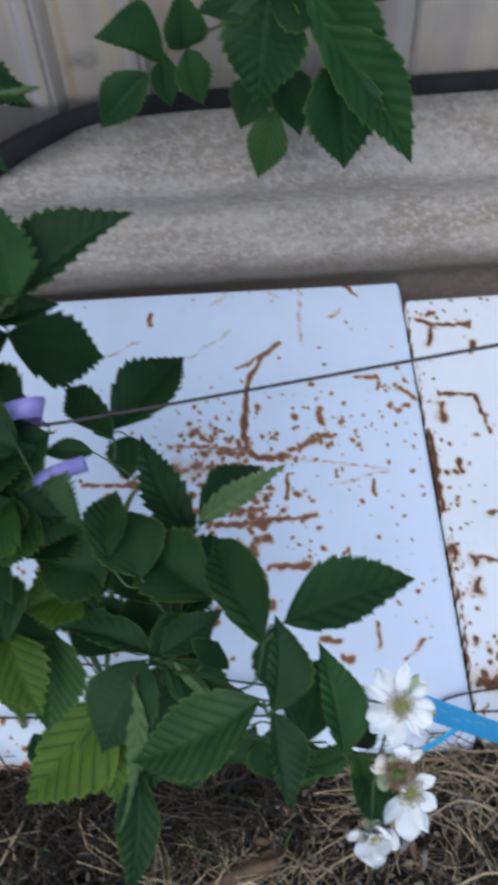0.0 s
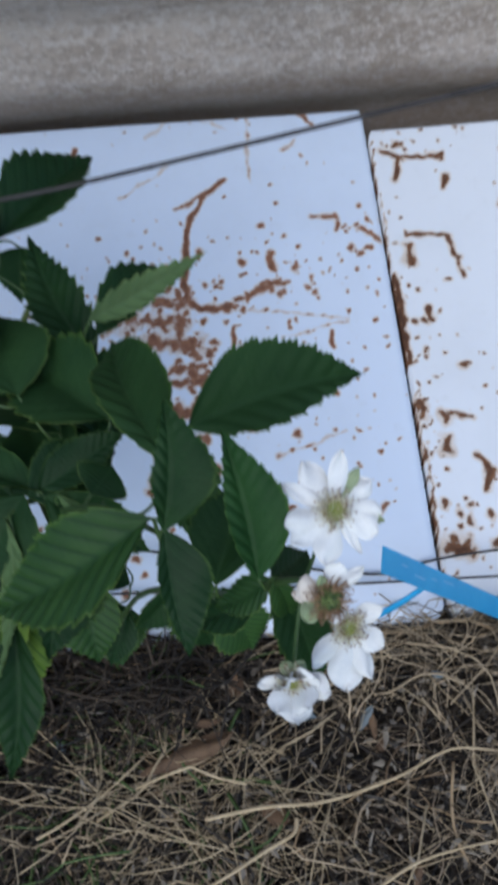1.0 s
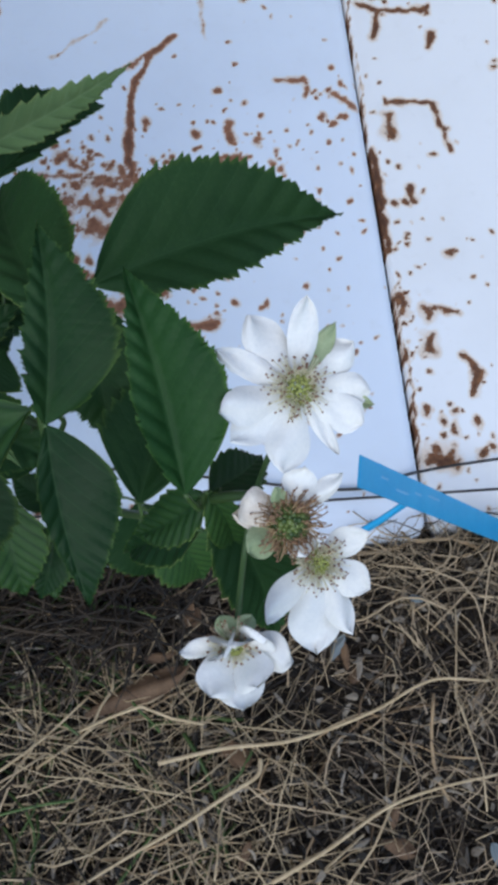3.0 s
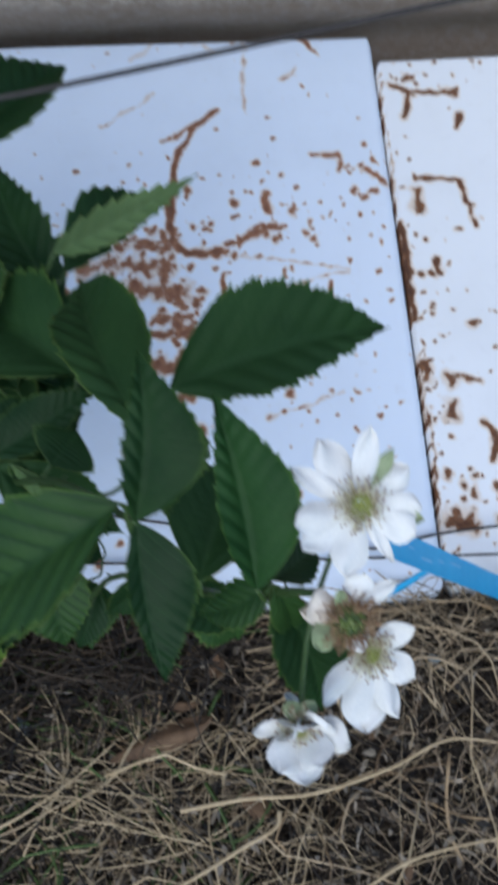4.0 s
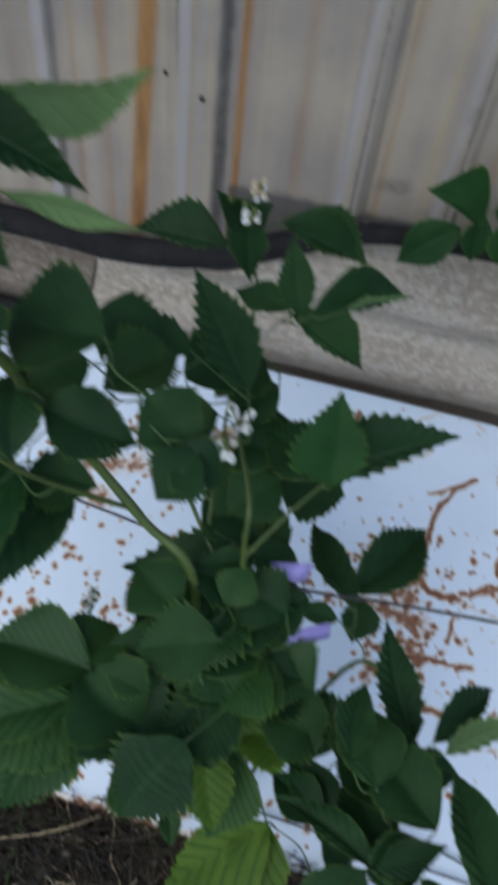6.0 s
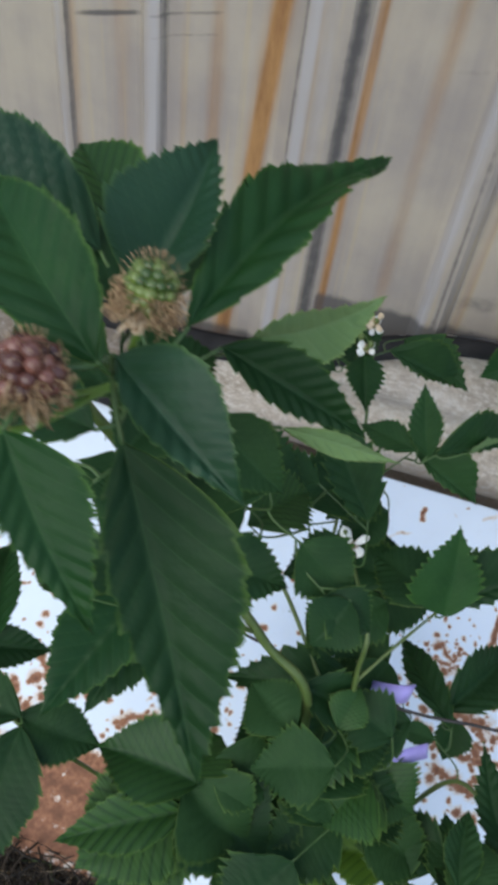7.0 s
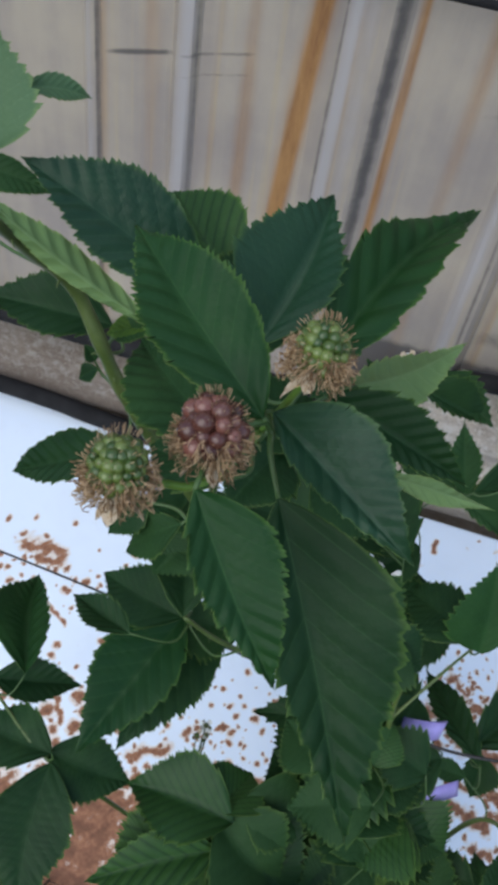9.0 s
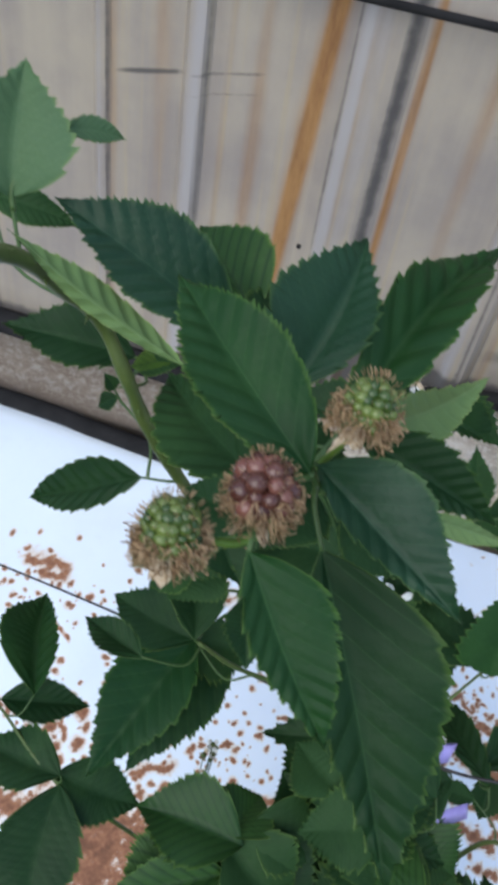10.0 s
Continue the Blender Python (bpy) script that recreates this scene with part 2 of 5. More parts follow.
SLATE_BROWN = plinth_material("fibre_cement_brown", (0.24, 0.19, 0.155), (0.38, 0.32, 0.275), (0.50, 0.45, 0.41))


# ---- builders ----
def part(name, bm, mat, parent=None, label="", smooth=True):
    """Links a bmesh as one object, under a thing if one is given."""
    me = bpy.data.meshes.new(name)
    bm.to_mesh(me)
    bm.free()
    for m in mat if isinstance(mat, (list, tuple)) else (mat,):
        me.materials.append(m)
    if smooth:
        me.polygons.foreach_set("use_smooth", [True] * len(me.polygons))
    ob = new(name, me)
    if parent is not None:
        ob.parent = parent
        ob.matrix_parent_inverse = parent.matrix_basis.inverted()
    return tagged(ob, label)


def mesh_part(name, verts, faces, mat, parent=None, label="", smooth=True):
    me = bpy.data.meshes.new(name)
    me.from_pydata(verts, [], faces)
    for m in mat if isinstance(mat, (list, tuple)) else (mat,):
        me.materials.append(m)
    if smooth:
        me.polygons.foreach_set("use_smooth", [True] * len(me.polygons))
    ob = new(name, me)
    if parent is not None:
        ob.parent = parent
        ob.matrix_parent_inverse = parent.matrix_basis.inverted()
    return tagged(ob, label)


def thing(name, at, label, category, group=""):
    ob = new(name)
    ob.empty_display_size = 0.05
    ob.location = at
    bpy.context.view_layer.update()
    return tagged(ob, label, category, group)


def spline(points, n):
    """Points along a smooth curve through the given ones."""
    p = [Vector(q) for q in points]
    p = [p[0] * 2 - p[1]] + p + [p[-1] * 2 - p[-2]]
    out = []
    for k in range(1, len(p) - 2):
        for j in range(n):
            t = j / n
            a, b, c, d = p[k - 1], p[k], p[k + 1], p[k + 2]
            out.append(0.5 * ((2 * b) + (c - a) * t + (2 * a - 5 * b + 4 * c - d) * t * t + (3 * b - a - 3 * c + d) * t ** 3))
    return out + [p[-2]]


def tube_data(line, radius, sides=6):
    """Verts and faces of a round stalk along a line; radius is a number or a function of 0..1."""
    verts, faces, n = [], [], len(line)
    u = None
    for k, q in enumerate(line):
        d = (line[min(k + 1, n - 1)] - line[max(k - 1, 0)]).normalized()
        if u is None:
            u = d.orthogonal().normalized()
        u = (u - d * u.dot(d)).normalized()
        v = d.cross(u)
        r = radius(k / (n - 1)) if callable(radius) else radius
        for s in range(sides):
            a = 2 * math.pi * s / sides
            verts.append(q + (u * math.cos(a) + v * math.sin(a)) * r)
    for k in range(n - 1):
        for s in range(sides):
            a, b = k * sides + s, k * sides + (s + 1) % sides
            faces.append((a, b, b + sides, a + sides))
    faces.append(tuple(range(sides))[::-1])
    faces.append(tuple(range((n - 1) * sides, n * sides)))
    return verts, faces


def joined(pieces):
    verts, faces = [], []
    for v, f in pieces:
        k = len(verts)
        verts += v
        faces += [tuple(i + k for i in q) for q in f]
    return verts, faces


def stalk(name, points, radius, mat, parent, label="", n=6, sides=7):
    v, f = tube_data(spline(points, n), radius, sides)
    return mesh_part(name, v, f, mat, parent, label)


def block(size, centre, bevel):
    bm = bmesh.new()
    bmesh.ops.create_cube(bm, size=1)
    bmesh.ops.scale(bm, vec=size, verts=bm.verts)
    bmesh.ops.translate(bm, vec=centre, verts=bm.verts)
    if bevel:
        bmesh.ops.bevel(bm, geom=bm.edges, offset=bevel, segments=2, affect="EDGES")
    return bm


# ---- the setting ----
def fbm(x, y, s):
    return noise.fractal(Vector((x * s, y * s, 3.1)), 0.6, 2.0, 4)


def ground():
    bm = bmesh.new()
    xs = sorted({-40.0, -12.0, -4.0, -2.0, 3.0, 6.0, 12.0, 40.0} | {round(-1.2 + 0.03 * k, 3) for k in range(90)})
    ys = sorted({-40.0, -12.0, -4.0, -1.5, 2.0, 4.0, 12.0, 40.0} | {round(-0.6 + 0.03 * k, 3) for k in range(70)})
    grid = [[bm.verts.new((x, y, -0.02 + (0.025 * fbm(x, y, 6) if abs(x) < 2 and -1 < y < 0.62 else 0) - (0.03 if y > 0.6 else 0))) for x in xs] for y in ys]
    for j in range(len(ys) - 1):
        for i in range(len(xs) - 1):
            bm.faces.new((grid[j][i], grid[j][i + 1], grid[j + 1][i + 1], grid[j + 1][i]))
    return tagged(part("ground", bm, SOIL), "dark crumbly soil under dry mown grass", "ground", kind="structure")


ground()


def panel_height(y):
    return 0.176 + 0.243 * (y - 1.19)


class Rust:
    """Rust marks on the enamel, gathered as lines with a half-width, and loose spots."""

    def __init__(self):
        self.lines, self.spots = [], []

    def line(self, x0, y0, x1, y1, w, power=1.0):
        self.lines.append((x0, y0, x1, y1, w if w > 0.009 else 0.80 * w, power))

    def curve(self, points, w, power):
        q = [(p.x, p.y) for p in spline([(x, y, 0.0) for x, y in points], 5)]
        for k in range(len(q) - 1):
            self.line(*q[k], *q[k + 1], w * (1 - 0.4 * k / len(q)), power)

    def scatter(self, cx, cy, sx, sy, count, big, seed):
        rng = random.Random(seed)
        for _ in range(count):
            self.spots.append((rng.gauss(cx, sx), rng.gauss(cy, sy), 0.85 * big * rng.uniform(0.35, 1.0) ** 1.5))

    def field(self, x, y):
        v = np.full(x.shape, -0.6)
        x, y = (x + 0.0012) / 1.004, (y + 0.0046) / 1.009
        wob = lambda a, b, c: np.sin(a * x + b * y + c) + 0.6 * np.sin(1.9 * b * x - 1.7 * a * y + 2 * c)
        x, y = x + 0.0014 * wob(170, 60, 1.0) + 0.0005 * wob(700, 540, 0.2), y + 0.0014 * wob(70, 190, 2.0) + 0.0005 * wob(520, 790, 0.7)
        for x0, y0, x1, y1, w, power in self.lines:
            dx, dy = x1 - x0, y1 - y0
            t = np.clip(((x - x0) * dx + (y - y0) * dy) / (dx * dx + dy * dy + 1e-9), 0, 1)
            d = np.hypot(x - x0 - t * dx, y - y0 - t * dy)
            patchy = 0.22 * np.sin(150 * x + 110 * y) * np.sin(130 * y - 70 * x) + 0.10 * np.sin(410 * x - 330 * y + 1)
            v = np.maximum(v, (power + 0.12 + patchy) - 0.8 * power * d / w)
        for cx, cy, r in self.spots:
            box = (np.abs(x - cx) < 3 * r + 0.003) & (np.abs(y - cy) < 3 * r + 0.003)
            if box.any():
                v[box] = np.maximum(v[box], 1.25 - 0.8 * np.hypot(x[box] - cx, y[box] - cy) / r)
        return np.clip(v, -0.6, 1.35)


def enamel_panel(name, x0, x1, y0, y1, lift, marks, mat, label, corner=0.012, step=0.0022):
    """A pressed steel sheet with its edges turned down, rounded at the corners."""
    xs = np.linspace(x0, x1, int((x1 - x0) / step) + 1)
    ys = np.linspace(y0, y1, int((y1 - y0) / step) + 1)
    gx, gy = np.meshgrid(xs, ys)
    edge = np.minimum.reduce([gx - x0, x1 - gx, gy - y0, y1 - gy])
    gz = panel_height(gy) + lift - 0.004 * np.clip(1 - edge / 0.0045, 0, 1) ** 2
    gz += 0.0022 * np.sin(gx * 7.3 + 1.0) * np.sin(gy * 6.1 + 0.4)
    ex, ey = np.clip(corner - np.minimum(gx - x0, x1 - gx), 0, None), np.clip(corner - np.minimum(gy - y0, y1 - gy), 0, None)
    over = np.clip(np.hypot(ex, ey) - corner, 0, None)
    gx2 = gx + np.where((ex > 0) & (ey > 0), np.sign((x0 + x1) / 2 - gx) * over * ex / (np.hypot(ex, ey) + 1e-9), 0)
    gy2 = gy + np.where((ex > 0) & (ey > 0), np.sign((y0 + y1) / 2 - gy) * over * ey / (np.hypot(ex, ey) + 1e-9), 0)
    gx2 = gx2 + 0.014 * (1.18 - gy) * np.exp(-np.abs(gx - 0.504) / 0.02)
    ny, nx = gx.shape
    verts = np.stack([gx2, gy2, gz], -1).reshape(-1, 3)
    i = np.arange(nx * ny).reshape(ny, nx)
    faces = np.stack([i[:-1, :-1], i[:-1, 1:], i[1:, 1:], i[1:, :-1]], -1).reshape(-1, 4).tolist()
    panel = thing(name, ((x0 + x1) / 2, y0, panel_height(y0)), label, "metal panel", "panels beside the shed")
    face = mesh_part("face", verts.tolist(), faces, mat, panel)
    face.data.attributes.new("rust", "FLOAT", "POINT").data.foreach_set("value", marks.field(verts[:, 0], verts[:, 1]).astype(np.float32))
    for rim in (i[0, :], i[:, -1], i[-1, ::-1], i[::-1, 0]):
        top = verts[rim]
        inner = np.array([(x0 + x1) / 2, (y0 + y1) / 2, 0.0]) - top
        inner[:, 2] = 0
        across = np.array([1.0, 0, 0]) if abs(top[0, 0] - top[-1, 0]) < 0.02 else np.array([0, 1.0, 0])
        inward = across * np.sign((inner * across).sum(1))[:, None] * 0.0012
        down = np.array([0, 0, 0.024])
        m = len(top)
        lv = np.vstack([top, top - down, top - down + inward, top + inward - [0, 0, 0.0015]])
        lf = [(c * m + k, c * m + k + 1, ((c + 1) % 4) * m + k + 1, ((c + 1) % 4) * m + k) for c in range(4) for k in range(m - 1)]
        lip = mesh_part("turned_edge", lv.tolist(), lf, mat, panel)
        lip.data.attributes.new("rust", "FLOAT", "POINT").data.foreach_set("value", (marks.field(lv[:, 0], lv[:, 1]) + 0.25).astype(np.float32))
    return panel


left = Rust()
# the long hooked scrape
left.curve([(0.312, 0.917), (0.285, 0.918), (0.267, 0.927), (0.2615, 0.950), (0.2615, 0.985), (0.2675, 1.022), (0.279, 1.052), (0.297, 1.078), (0.318, 1.091)], 0.0068, 1.25)
left.line(0.254, 1.053, 0.300, 1.076, 0.004, 0.8), left.line(0.300, 1.076, 0.316, 1.088, 0.003, 0.7)
left.line(0.321, 0.925, 0.372, 0.945, 0.006)
# thin scratches
for x0, y0, x1, y1 in ((0.227, 0.927, 0.445, 0.893), (0.369, 0.873, 0.444, 0.888), (0.060, 1.079, 0.118, 1.108), (0.186, 1.073, 0.246, 1.114), (0.276, 1.191, 0.323, 1.168), (0.35, 0.735, 0.43, 0.757)):
    left.line(x0, y0, x1, y1, 0.0022, 0.40)
left.line(0.349, 1.181, 0.347, 1.086, 0.003, 0.5), left.line(0.220, 1.159, 0.252, 1.189, 0.003, 0.45), left.line(0.392, 1.127, 0.410, 1.145, 0.0035, 0.6)
left.line(0.414, 1.184, 0.433, 1.166, 0.004, 0.9), left.line(0.42, 1.031, 0.451, 1.028, 0.005), left.line(0.451, 1.028, 0.446, 1.008, 0.005)
left.line(0.414, 0.929, 0.414, 0.926, 0.006), left.line(0.364, 0.985, 0.366, 0.964, 0.006), left.line(0.316, 0.890, 0.311, 0.859, 0.0045)
left.line(0.426, 0.876, 0.424, 0.856, 0.0045), left.line(0.042, 0.893, 0.117, 0.890, 0.005), left.line(0.220, 0.829, 0.289, 0.830, 0.0075)
left.line(0.289, 0.830, 0.347, 0.835, 0.005), left.line(0.286, 0.771, 0.332, 0.772, 0.0075), left.line(0.342, 0.682, 0.361, 0.678, 0.006)
left.line(0.409, 0.698, 0.409, 0.669, 0.004, 0.8), left.line(0.366, 0.661, 0.374, 0.658, 0.006), left.line(0.440, 0.655, 0.462, 0.676, 0.0035, 0.8)
# the eaten patch beside the hook
left.line(0.168, 0.908, 0.255, 0.905, 0.012, 0.62), left.line(0.205, 0.927, 0.262, 0.926, 0.009, 0.62), left.line(0.214, 0.880, 0.272, 0.874, 0.011, 0.62)
left.line(0.238, 0.843, 0.277, 0.847, 0.007, 0.8), left.line(0.158, 0.940, 0.264, 0.932, 0.005, 0.7)
left.scatter(0.225, 0.905, 0.045, 0.030, 120, 0.0065, 1), left.scatter(0.28, 0.93, 0.07, 0.04, 70, 0.0045, 2)
left.scatter(0.365, 0.965, 0.022, 0.035, 34, 0.0055, 3), left.scatter(0.41, 0.93, 0.04, 0.05, 16, 0.0032, 71), left.scatter(0.30, 0.82, 0.05, 0.04, 60, 0.005, 4), left.scatter(0.36, 0.75, 0.05, 0.05, 34, 0.0035, 5)
left.scatter(0.46, 0.85, 0.03, 0.15, 60, 0.0033, 6), left.scatter(0.475, 1.00, 0.014, 0.03, 22, 0.0055, 7), left.scatter(0.41, 1.00, 0.05, 0.06, 16, 0.0030, 70), left.scatter(0.25, 1.17, 0.15, 0.02, 24, 0.003, 8)
left.scatter(0.20, 0.96, 0.10, 0.05, 120, 0.0036, 9), left.line(0.475, 1.010, 0.498, 0.988, 0.006, 0.8), left.line(0.13, 1.13, 0.128, 1.15, 0.004)
# the rusted far end
left.line(-0.461, 0.955, -0.408, 0.959, 0.012, 0.8), left.line(-0.43, 0.94, -0.40, 0.945, 0.010, 0.8), left.line(-0.402, 0.890, -0.354, 0.863, 0.003, 0.7)
left.line(-0.340, 0.787, -0.304, 0.746, 0.006, 0.8), left.line(-0.202, 0.734, -0.154, 0.756, 0.009, 0.8), left.line(-0.035, 0.752, 0.014, 0.770, 0.009, 0.7)
left.line(-0.290, 0.665, -0.195, 0.668, 0.028, 1.0), left.line(-0.275, 0.610, -0.195, 0.615, 0.030, 1.0), left.line(-0.265, 0.640, -0.195, 0.642, 0.030, 1.1), left.line(-0.305, 0.582, -0.195, 0.584, 0.030, 1.1), left.line(-0.170, 0.676, -0.150, 0.660, 0.020, 0.7)
left.line(0.219, 0.804, 0.262, 0.790, 0.010, 0.8), left.line(0.189, 0.964, 0.217, 0.941, 0.005, 0.8), left.line(-0.40, 0.66, -0.31, 0.65, 0.02, 0.9)
left.line(-0.239, 0.968, -0.150, 0.993, 0.012, 0.55), left.line(-0.211, 1.033, -0.158, 1.048, 0.006, 0.6), left.line(-0.219, 0.930, -0.194, 0.927, 0.012, 0.8)
left.scatter(-0.19, 1.00, 0.06, 0.05, 90, 0.006, 10), left.scatter(-0.10, 0.82, 0.09, 0.08, 130, 0.0055, 11), left.scatter(-0.30, 0.75, 0.10, 0.10, 120, 0.006, 12)
left.scatter(-0.16, 0.66, 0.05, 0.035, 190, 0.009, 13), left.scatter(-0.34, 0.74, 0.04, 0.04, 60, 0.010, 16), left.scatter(-0.03, 0.80, 0.06, 0.06, 90, 0.0055, 17), left.scatter(0.24, 0.80, 0.03, 0.05, 80, 0.008, 18), left.scatter(-0.05, 0.60, 0.15, 0.02, 90, 0.006, 14), left.scatter(-0.42, 0.93, 0.06, 0.04, 60, 0.006, 15)
left.line(-0.9, 0.563, 0.10, 0.563, 0.006, 0.55)
right = Rust()
right.line(0.516, 1.123, 0.537, 1.112, 0.006), right.line(0.537, 1.112, 0.591, 1.111, 0.005), right.line(0.538, 1.107, 0.528, 1.080, 0.006)
right.line(0.530, 1.001, 0.581, 0.994, 0.004), right.line(0.581, 0.994, 0.590, 0.939, 0.0045), right.line(0.531, 0.985, 0.530, 0.963, 0.008)
right.line(0.538, 0.769, 0.541, 0.766, 0.0085), right.line(0.537, 0.742, 0.536, 0.732, 0.0085), right.line(0.525, 0.629, 0.538, 0.626, 0.0105)
right.line(0.592, 1.080, 0.587, 1.062, 0.005), right.line(0.535, 0.888, 0.537, 0.884, 0.005), right.line(0.541, 0.899, 0.545, 0.888, 0.005)
right.line(0.578, 0.706, 0.572, 0.688, 0.006), right.line(0.566, 0.725, 0.580, 0.706, 0.004), right.line(0.568, 0.827, 0.575, 0.829, 0.004), right.line(0.548, 0.657, 0.549, 0.651, 0.005)
right.line(0.5080, 0.945, 0.5120, 0.838, 0.0052, 1.15), right.line(0.5105, 0.800, 0.5130, 0.640, 0.0016, 0.8), right.line(0.5118, 0.735, 0.5122, 0.722, 0.0040, 0.9), right.line(0.5135, 0.790, 0.5160, 0.770, 0.0060, 0.9), right.line(0.5060, 1.13, 0.5080, 0.96, 0.0012, 0.75), right.line(0.545, 0.772, 0.568, 0.764, 0.004, 0.8)
right.scatter(0.55, 0.85, 0.04, 0.18, 34, 0.0032, 21), right.scatter(0.522, 0.80, 0.007, 0.14, 60, 0.0032, 22), right.scatter(0.58, 0.62, 0.05, 0.03, 40, 0.006, 23)
right.scatter(0.70, 0.85, 0.12, 0.18, 110, 0.005, 24), right.scatter(0.56, 1.13, 0.05, 0.02, 30, 0.004, 25)
enamel_panel("enamel_panel", -0.92, 0.4995, 0.562, 1.1915, 0.006, left, BLUISH, "white enamelled steel sheet with rust scrapes and spots")
enamel_panel("enamel_panel", 0.5050, 1.45, 0.567, 1.164, 0.0, right, WHITE, "white enamelled steel sheet with rusted edge and blotches")


def sheet_wall():
    """Ribbed metal sheet wall; narrow ribs stand proud of wide flat pans."""
    ribs = [(-0.444, 0.010, 0.006), (-0.334, 0.016, 0.010), (-0.145, 0.042, 0.014), (0.052, 0.022, 0.012), (0.168, 0.016, 0.008), (0.300, 0.016, 0.008), (0.470, 0.030, 0.012)]
    ribs += [(-0.444 - 0.19 * k, 0.020, 0.010) for k in range(1, 13)] + [(0.470 + 0.19 * k, 0.020, 0.010) for k in range(1, 13)]
    xs = {-3.0, 3.0}
    for c, w, _ in ribs:
        xs |= {round(c + w * f, 5) for f in (-1.0, -0.75, -0.55, -0.25, 0.0, 0.25, 0.55, 0.75, 1.0)}
    xs |= {round(-0.62 + 0.006 * k, 5) for k in range(220)}
    xs = sorted(xs)
    zs = sorted({0.34, 2.3} | {round(0.36 + 0.012 * k, 4) for k in range(30)} | {round(0.72 + 0.0025 * k, 4) for k in range(54)} | {0.88, 0.92, 0.96, 1.0, 1.2, 1.5, 1.9})

    def foot(x):
        u = min(1.0, max(0.0, (0.14 - x) / 0.36))
        return 0.474 - 0.118 * u * u * (3 - 2 * u)

    def depth(x):
        d = 0.0
        for c, w, h in ribs:
            u = abs(x - c) / w
            if u < 1:
                d = max(d, h * min(1.0, (1 - u) / 0.45))
        return d

    verts, faces = [], []
    for z in zs:
        for x in xs:
            verts.append((x, 1.214 - depth(x - 0.014 * (z - 0.85)) + 0.002 * math.sin(x * 9 + z * 3), max(z, foot(x))))
    n, rows = len(xs), len(zs)
    for j in range(rows - 1):
        for i in range(n - 1):
            a = j * n + i
            faces.append((a, a + 1, a + n + 1, a + n))
    k = len(verts)
    verts += [(x, y + 0.02, z) for x, y, z in verts]
    faces += [tuple(k + q for q in reversed(f)) for f in faces]
    rim = [j * n for j in range(rows)] + [(rows - 1) * n + i for i in range(1, n)]
    rim += [j * n + n - 1 for j in range(rows - 2, -1, -1)] + [i for i in range(n - 2, 0, -1)]
    faces += [(rim[q], rim[(q + 1) % len(rim)], rim[(q + 1) % len(rim)] + k, rim[q] + k) for q in range(len(rim))]
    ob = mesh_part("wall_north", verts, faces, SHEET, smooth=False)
    x, z = (np.array([v[c] for v in verts]) for c in (0, 2))
    x, slide = x - 0.014 * (z - 0.85), 0.065 * (z - 0.85)
    stain = np.zeros(len(verts))
    for w, p in ((0.0125, 1.2), (0.026, 0.5)):
        stain = np.maximum(stain, p * np.exp(-(((x + 0.194 - slide) / w) ** 2)))
    for c, w, p in ((-0.094, 0.0065, 0.95), (-0.262, 0.013, 0.50), (-0.375, 0.016, 0.48), (-0.298, 0.008, 0.52), (-0.432, 0.010, 0.55), (-0.020, 0.014, 0.45), (0.085, 0.009, 0.5), (0.205, 0.012, 0.48), (0.36, 0.012, 0.45), (-0.150, 0.005, 0.45)):
        stain = np.maximum(stain, p * np.exp(-(((x - c) / w) ** 2)))
    # Foot: bottom grime, blackened further to paint in the shade of the gap.
    grime_shade = 0.95 * np.exp(-np.clip(z - np.where(x < -0.1, 0.37, 0.47), 0, None) / 0.012)
    # Rib lines: shaded flanks painted in, plus the dark stain at -0.114.
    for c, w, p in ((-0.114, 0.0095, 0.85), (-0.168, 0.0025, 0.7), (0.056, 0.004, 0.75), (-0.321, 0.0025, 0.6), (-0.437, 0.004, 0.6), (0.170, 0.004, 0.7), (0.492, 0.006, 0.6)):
        grime_shade = np.maximum(grime_shade, p * np.exp(-(((x - c) / w) ** 2)))
    for cx, cz, wx, wz, p in ((-0.388, 0.770, 0.043, 0.0040, 0.95), (-0.297, 0.787, 0.045, 0.0028, 0.7), (-0.301, 0.764, 0.05, 0.0025, 0.55), (0.01, 0.79, 0.022, 0.006, 0.45), (0.14, 0.79, 0.03, 0.03, 0.6), (0.10, 0.52, 0.03, 0.02, 0.6), (0.165, 0.63, 0.012, 0.02, 0.55)):
        grime_shade = np.maximum(grime_shade, p * np.exp(-np.abs((x - cx) / wx) ** 6 - ((z - cz - 0.20 * (x - cx)) / wz) ** 2))
    # Paler bands where the ribs catch light, painted along each one.
    lit_side = np.zeros(len(verts))
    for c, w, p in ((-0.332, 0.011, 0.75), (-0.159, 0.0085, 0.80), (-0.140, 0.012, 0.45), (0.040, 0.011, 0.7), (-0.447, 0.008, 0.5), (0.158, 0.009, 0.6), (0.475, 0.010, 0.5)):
        lit_side = np.maximum(lit_side, p * np.exp(-(((x - c) / w) ** 2)))
    for name, field in (("stain", stain), ("grime_shade", grime_shade), ("lit_side", lit_side)):
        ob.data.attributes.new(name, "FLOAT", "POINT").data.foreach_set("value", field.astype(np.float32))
    tagged(ob, "weathered grey ribbed metal sheet wall with rust streaks", "wall", kind="structure")
    for sx, sz in ((-0.187, 0.605), (-0.140, 0.590)):
        bm = bmesh.new()
        bmesh.ops.create_uvsphere(bm, u_segments=10, v_segments=6, radius=0.0035)
        bmesh.ops.scale(bm, vec=(1, 0.5, 1), verts=bm.verts)
        bmesh.ops.translate(bm, vec=(sx, 1.2105 if sx < -0.16 else 1.198, sz), verts=bm.verts)
        part("rivet", bm, RUBBER_AND_SHADE, ob, "small dark rivet head")


sheet_wall()


